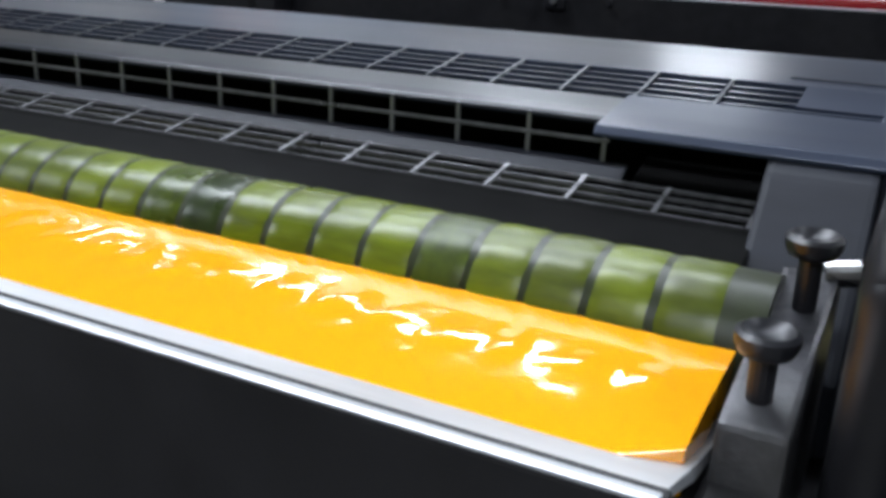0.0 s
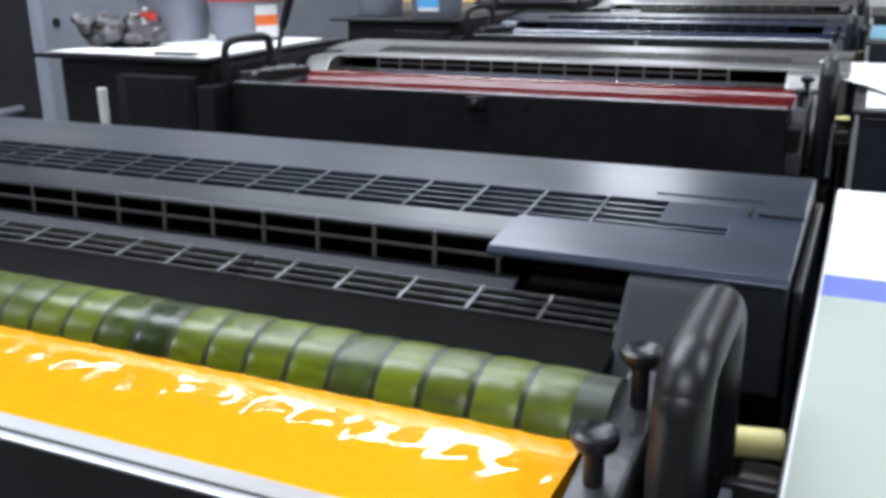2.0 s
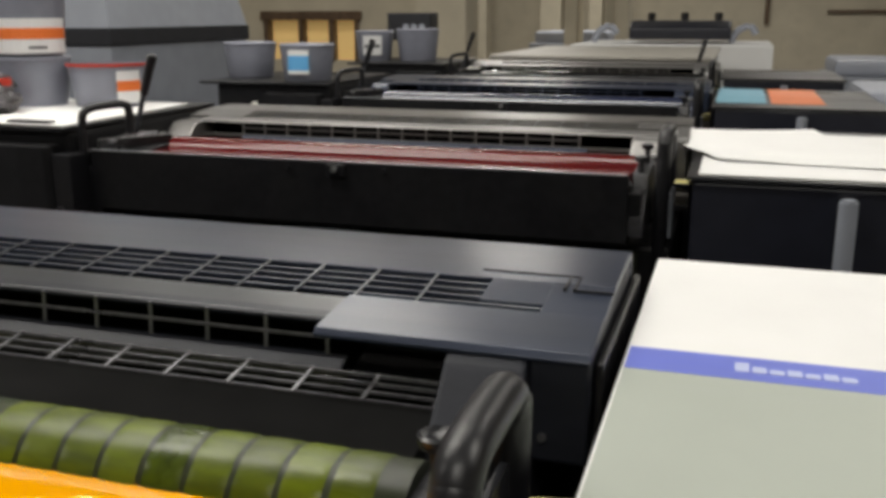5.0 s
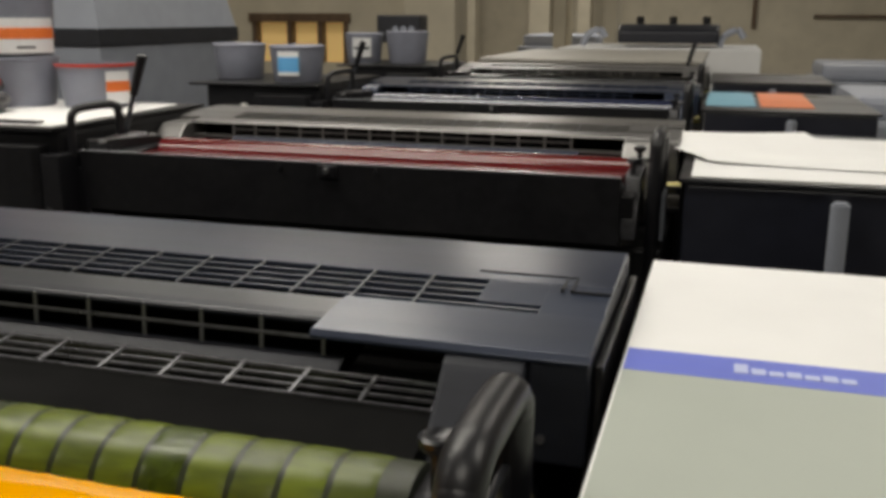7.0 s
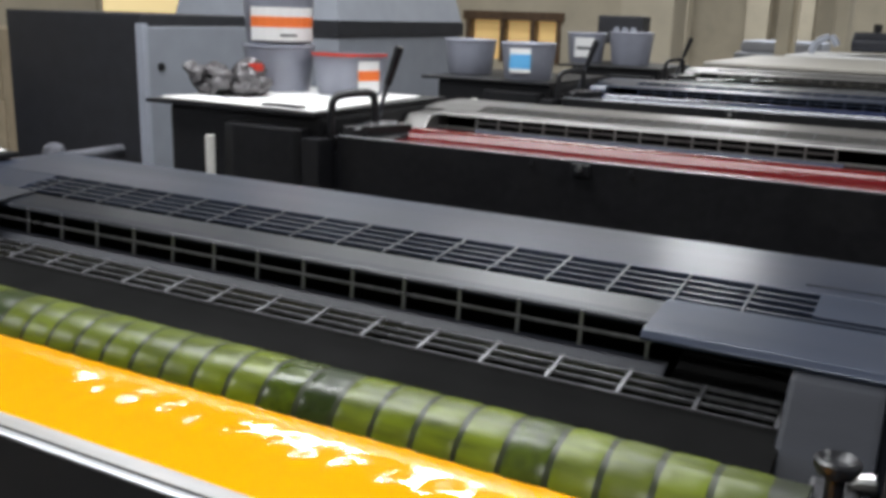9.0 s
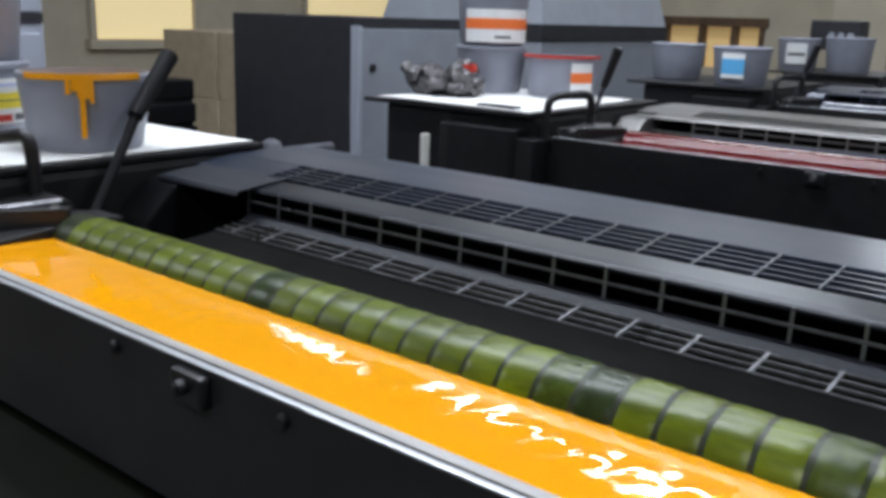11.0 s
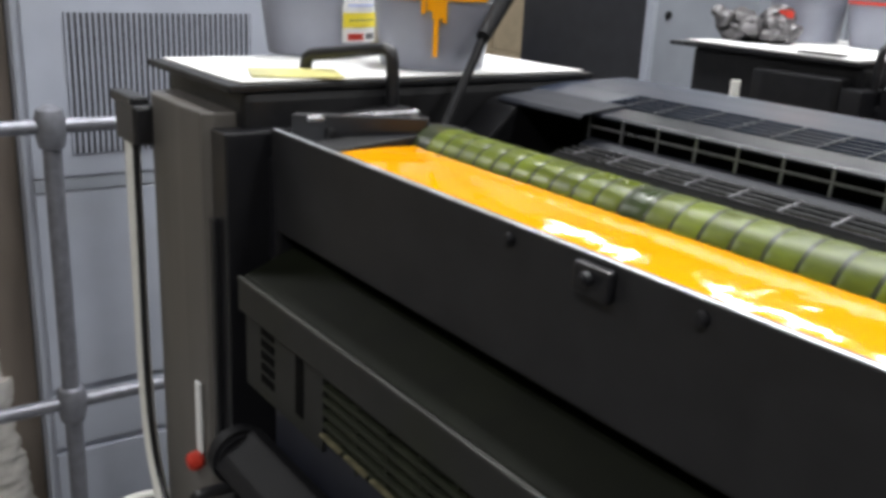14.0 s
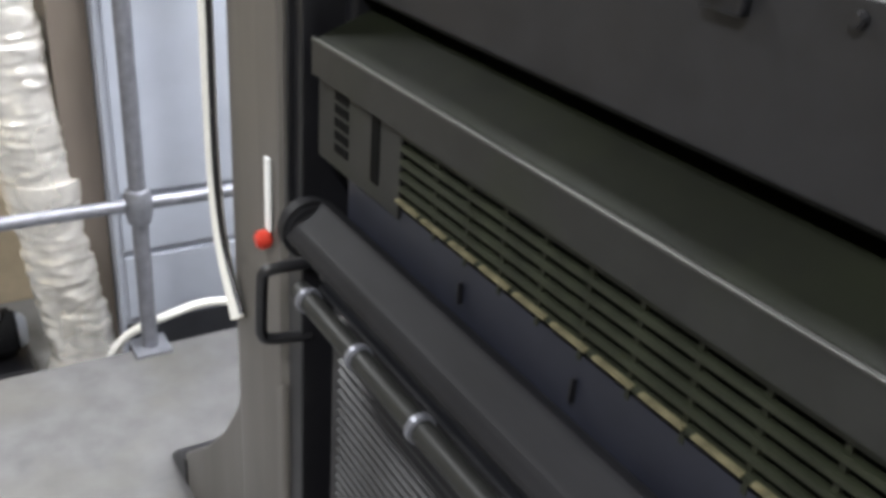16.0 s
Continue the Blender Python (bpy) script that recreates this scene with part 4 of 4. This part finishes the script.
def dryer_cabinet():
    c = tagged(empty("dryer_cabinet", -2.6, -0.16, -0.25), "tall pale grey cabinet with a vent grille", "cabinet")
    part("body", box(-0.9, -0.01, 0, 0.98, 0, 1.82, 0.008), PALEPANEL, c)
    part("plinth", box(-0.88, 0.0, 0.01, 0.97, 0.0, 0.22, 0.004), DARKPANEL, c)
    for z0, z1 in ((0.24, 0.44), (0.46, 0.62), (0.64, 1.2), (1.24, 1.79)):
        part("panel", box(-0.012, 0.002, 0.02, 0.96, z0, z1, 0.004), PALEPANEL, c)
    part("seam", box(-0.9, -0.004, 0.004, 0.976, 1.82, 1.845), DARKPANEL, c)
    part("upper_body", box(-0.9, -0.01, 0, 0.98, 1.845, 2.7, 0.008), PALEPANEL, c)
    part("lock", rod((0, 0.14, 1.74), (0.012, 0.14, 1.74), 0.013, seg=16, bevel=0.002), SATIN, c)
    g = part("vent", box(-0.004, 0.004, 0.12, 0.62, 1.3, 1.66), DARKPANEL, c, "dark vent grille")
    first = None
    for i in range(34):
        yy = 0.122 + 0.0148 * i
        if first is None:
            first = part("fin", box(-0.002, 0.007, 0, 0.006, 1.3, 1.66), PALEPANEL, g)
            first.matrix_basis = pose(0, yy, 0)
        else:
            share("fin", first, g, 0, yy, 0)
    part("panel_seam", box(-0.006, 0.004, 0.02, 0.96, 1.205, 1.235), GREYPANEL, c)


def railing():
    r = tagged(empty("guard_rail", -2.41, -0.13, 0), "galvanised tube guard rail along the walkway", "railing")
    for y in (-1.6, 0.0, 1.6):
        p = part("post", rod((0, y, 0), (0, y, 1.16), 0.022, seg=20), GALV, r, smooth=True)
        for z in (1.16, 0.44):
            b = lathe([(0.02, -0.055), (0.03, -0.05), (0.036, -0.02), (0.036, 0.02), (0.03, 0.04), (0.012, 0.05)], 20)
            bmesh.ops.translate(b, vec=(0, y, z), verts=b.verts)
            part("clamp", b, GALV, p, smooth=True)
        part("foot_plate", box(-0.05, 0.05, y - 0.05, y + 0.05, 0, 0.01, 0.003), GALV, p)
    for z in (1.16, 0.44):
        part("rail", rod((0, -3, z), (0, 3, z), 0.018, seg=18), GALV, r, smooth=True)


def foil_duct():
    d = tagged(empty("foil_duct", -2.72, -0.305, -0.25), "crinkled silver foil duct running down to the floor", "duct")
    b = bmesh.new()
    seg, n = 48, 320
    rings = []
    for i in range(n + 1):
        t = i / n
        z = 0.02 + 2.2 * t
        cx, cy = -0.02 * t, 0.06 - 0.26 * t
        row = []
        for j in range(seg):
            a = 2 * math.pi * j / seg
            rad = 0.1 + 0.005 * noise.noise((math.cos(a) * 3, math.sin(a) * 3, z * 26)) + 0.007 * noise.noise((math.cos(a) * 1.8, math.sin(a) * 1.8 + 9, z * 52)) + 0.003 * noise.noise((math.cos(a) * 3, math.sin(a) * 3 + 4, z * 110)) + 0.006 * noise.noise((3, 1, z * 7))
            row.append(b.verts.new((cx + rad * math.cos(a), cy + rad * math.sin(a), z)))
        rings.append(row)
    for r0, r1 in zip(rings, rings[1:]):
        for j in range(seg):
            b.faces.new((r0[j], r0[(j + 1) % seg], r1[(j + 1) % seg], r1[j]))
    part("duct_skin", b, FOIL, d, smooth=True)
    part("floor_collar", lathe_at([(0.125, 0), (0.125, 0.05), (0.108, 0.09), (0.1, 0.1)], 0, 0.058, 0.0, 28), FOIL, d, "crumpled foil collar", smooth=True)
    part("tape_band", lathe_at([(0.107, 0), (0.109, 0.01), (0.109, 0.05), (0.107, 0.06)], -0.005, -0.01, 0.62, 28), FOIL, d, "foil tape band", smooth=True)
    tagged(part("column", box(-2.85, -2.665, -0.262, -0.15 - 0.012, -0.25, 4.2, 0.006), RUST), "brown-grey steel column", kind="structure")
    tagged(part("hose", sweep([(-2.5, -0.28, -0.2), (-2.47, -0.2, 0.0), (-2.45, -0.05, 0.07), (-2.45, 0.08, 0.08), (-2.45, 0.22, 0.02), (-2.46, 0.3, -0.2)], 0.012, 12), HOSE, smooth=True), "thin white hose arching by the floor", "hose")


def floor_clutter():
    """Behind the rail: a leaning brown board and a small dark pump on the hall floor; black trays beyond the table."""
    tagged(part("brown_board", box(-3.32, -3.28, -1.2, -0.3, -0.25, 1.0, 0.006), CARD), "tall brown cardboard sheet standing behind the duct", "cardboard sheet")
    p = tagged(empty("floor_pump", -2.86, -0.5, -0.25), "small dark pump on the floor beside the duct", "pump")
    part("base", box(-0.12, 0.12, -0.13, 0.1, 0, 0.05, 0.01), SATIN, p)
    part("motor", rod((0, -0.13, 0.13), (0, 0.07, 0.13), 0.075, seg=24, bevel=0.012), MATTE, p, smooth=True)
    part("cap", rod((0, 0.07, 0.13), (0, 0.1, 0.13), 0.06, 0.045, seg=24, bevel=0.006), GREYPANEL, p, "grey end cap", smooth=True)
    part("terminal_box", box(-0.05, 0.05, -0.06, 0.03, 0.2, 0.25, 0.008), GREYPANEL, p)
    stack = tagged(empty("tray_stack", -3.2, 1.55, -0.25), "stack of black plastic trays beyond the table", "trays")
    first = None
    for i in range(18):
        if first is None:
            first = part("tray", prism_z([(-0.13, -0.1), (0.13, -0.1), (0.13, 0.1), (-0.13, 0.1)], 0, 0.075, 0.008), MATTE, stack)
        else:
            share("tray", first, stack, 0.004 * math.sin(i * 2.1), 0.004 * math.cos(i * 1.7), 0.09 * i)
    first = None
    for i in range(17):
        if first is None:
            first = part("tray_rim", box(-0.12, 0.12, -0.09, 0.09, 0.0745, 0.0905), SATIN, stack)
        else:
            share("tray_rim", first, stack, 0, 0, 0.09 * i)


def background():
    cabinet(-2.95, -2.28, 1.74, 2.3, 1.61, "charcoal control cabinet with a grey door")
    for i in range(1):
        y0 = 2.72
        h = tagged(empty("dryer_hood", -2.2, y0, -0.25), "grey sloping machine hood behind the press", "machine", "machine hoods")
        bm = prism_z([(-0.9, 0), (0, 0), (0, 1.09), (-0.9, 1.09)], 0, 1.78, 0.01)
        part("body", bm, GREYPANEL, h)
        part("seam", box(-0.9, 0.006, -0.006, 1.096, 1.782, 1.85), DARKPANEL, h)
        b = bmesh.new()
        lo = [b.verts.new(p) for p in ((-0.9, 0, 1.85), (0, 0, 1.85), (0, 1.09, 1.85), (-0.9, 1.09, 1.85))]
        hi = [b.verts.new(p) for p in ((-0.8, 0.1, 2.3), (-0.12, 0.1, 2.3), (-0.12, 1.02, 2.3), (-0.8, 1.02, 2.3))]
        b.faces.new(lo[::-1])
        b.faces.new(hi)
        for a in range(4):
            b.faces.new((lo[a], lo[(a + 1) % 4], hi[(a + 1) % 4], hi[a]))
        part("hood", b, GREYPANEL, h)
    # stacks of cartons
    r = random.Random(2)
    for i in range(3):
        for j in range(4):
            s = tagged(part("cardboard_box", box(-0.3, 0.3, -0.3, 0.3, 0, 0.43, 0.006), CARD), "plain tan cardboard box in a stack", "box", "stacked boxes")
            s.matrix_basis = pose(-5.35 + 0.63 * i + 0.03 * r.random(), 3.5 + 0.04 * r.random(), -0.25 + 0.432 * j, 0, 0, r.uniform(-3, 3))
    # lit windows in the side wall
    for y0, y1 in ((3.6, 4.6), (5.9, 7.2)):
        w = tagged(empty("window_1", -7.2, y0, 0), "pale framed window of a lit yellow office", "window", kind="structure")
        part("lit_pane", box(0.002, 0.01, 0, y1 - y0, 1.35, 2.4), LIT, w, "warm lit glass")
        for yy in (0, y1 - y0):
            part("window_frame", box(0, 0.05, yy - 0.025, yy + 0.025, 1.3, 2.45, 0.006), WALL, w)
        part("window_sill", box(0, 0.09, -0.06, y1 - y0 + 0.06, 1.27, 1.345, 0.006), WALL, w)
    # partition with an office window at the far left
    part_w = tagged(empty("wall_partition", -5.2, 7.4, -0.25), "cream partition with a brown framed office window", kind="structure")
    part("panel_low", box(-1.9, 2.9, 0, 0.12, 0, 1.5), WALL, part_w)
    part("panel_high", box(-1.9, 2.9, 0, 0.12, 1.87, 4.4), WALL, part_w)
    part("panel_end", box(2.1, 2.9, 0.0, 0.12, 1.5, 1.87), WALL, part_w)
    part("panel_end", box(-1.9, 1.2, 0.0, 0.12, 1.5, 1.87), WALL, part_w)
    part("lit_pane", box(1.2, 2.1, 0.09, 0.1, 1.5, 1.87), LIT_DIM, part_w, "warm lit office glass")
    for xx in (1.2, 1.55, 1.85, 2.1):
        part("mullion", box(xx - 0.022, xx + 0.022, -0.02, 0.08, 1.48, 1.875, 0.004), BROWN, part_w)
    part("window_frame", box(1.15, 2.15, -0.03, -0.004, 1.85, 1.93, 0.006), BROWN, part_w)
    for x0, x1, y in ((-2.42, -1.98, 7.0), (-1.42, -1.3, 8.4), (-0.95, -0.83, 8.4)):
        tagged(part("column", box(x0, x1, y, y + 0.4, -0.25, 4.2, 0.01), WALL), "cream painted hall column", kind="structure")
    rail = tagged(part("trim", box(1.3, 6, 13.93, 14.0, 1.66, 1.7, 0.004), BROWN), "dark conduit along the far wall", kind="structure")
    for x in (0.5, 2.6):
        tagged(part("wall_pipe", rod((x, 13.96, 1.5), (x, 13.96, 4.2), 0.03, seg=10), BROWN, smooth=True), "thin dark pipe running up the far wall", "pipe")
    for x0, w in ((-3.75, 0.35), (-2.6, 0.3), (-1.9, 0.18)):
        tagged(part("column", box(x0, x0 + w, 13.0, 13.3, -0.25, 4.2, 0.01), WALL), "cream painted hall column", kind="structure")
    # delivery end of the press, covered with pale sheets
    d = tagged(empty("delivery_table", -0.55, 4.95, 0), "pale covered delivery table at the end of the press", "machine")
    part("body", box(-0.6, 0.58, -0.25, 1.3, -0.25, 1.38, 0.01), BLACK, d)
    part("cover", box(-0.62, 0.6, -0.28, 1.35, 1.405, 1.43, 0.01), DUSTY, d, "pale grey-beige cover sheet")
    for hx in (0.52,):
        part("standing_handle", rod((hx, -0.28, 1.4), (hx + 0.03, -0.26, 1.52), 0.012, seg=10), SATIN, d)
    f = tagged(empty("feeder", -0.35, 7.1, 0), "dark blue sheet feeder head over a pale pile", "machine")
    part("paper_block", box(-0.7, 0.75, -0.5, 0.8, -0.25, 1.43, 0.01), PAPER, f, "pile of white sheets")
    part("head", prism([(-0.2, 1.46), (-0.2, 1.55), (-0.1, 1.6), (0.3, 1.6), (0.35, 1.46)], -0.3, 0.45, 0.02), NAVY, f, "dark blue feeder head")
    for hx in (-0.5, 0.53):
        part("arm", sweep([(hx - 0.08, -0.1, 1.44), (hx - 0.04, -0.1, 1.52), (hx + 0.05, -0.1, 1.56), (hx + 0.1, -0.1, 1.5)], 0.025, 10), PALEPANEL, f, "curved pale hose", smooth=True)
    for hx in (-0.15, 0.1, 0.35):
        part("knob", rod((hx, 0, 1.6), (hx, 0, 1.66), 0.03, seg=12, bevel=0.006), SATIN, f, smooth=True)
    for i, (x0, x1, y, z1) in enumerate(((0.75, 1.5, 4.6, 1.3), (0.8, 2.2, 7.0, 1.35), (-2.0, -1.1, 9.5, 1.5))):
        m = tagged(empty("floor_machine", x0, y, -0.25), "grey machine housing in the hall", "machine", "far machines")
        part("body", box(0, x1 - x0, 0, 1.0, 0, z1 + 0.1, 0.03), GREYPANEL, m)
        part("lid", box(0.05, x1 - x0 - 0.05, 0.05, 0.95, z1 + 0.1, z1 + 0.22, 0.04), PALEPANEL, m)
        part("dark_band", box(-0.004, x1 - x0 + 0.004, -0.004, 0.3, z1 - 0.15, z1 - 0.05), DARKPANEL, m)
    box_d = tagged(empty("control_box", -1.7, 4.9, 0), "dark control box on an upright stand", "control box")
    part("stand", rod((0, 0, -0.25), (0, 0, 1.5), 0.03, seg=12), GALV, box_d)
    part("case", box(-0.14, 0.13, -0.06, 0.1, 1.5, 1.66, 0.01), DARKPANEL, box_d)
    for i in range(3):
        part("button", rod((-0.02 + 0.05 * i, -0.06, 1.58), (-0.02 + 0.05 * i, -0.075, 1.58), 0.016, seg=12), PALEPANEL, box_d)


hall()
for k in range(4):
    press_unit(k)
for k in range(4):
    side_desk(k)
sheets()
left_tables()
rags()
dryer_cabinet()
railing()
foil_duct()
floor_clutter()
background()


def motions():
    # the ink rollers turn slowly towards the duct
    for roller, ry, rz in ROLLERS[:1]:
        walk(roller, [(t, pose(0, ry, rz, 32.0 * t)) for t in range(17)])


motions()
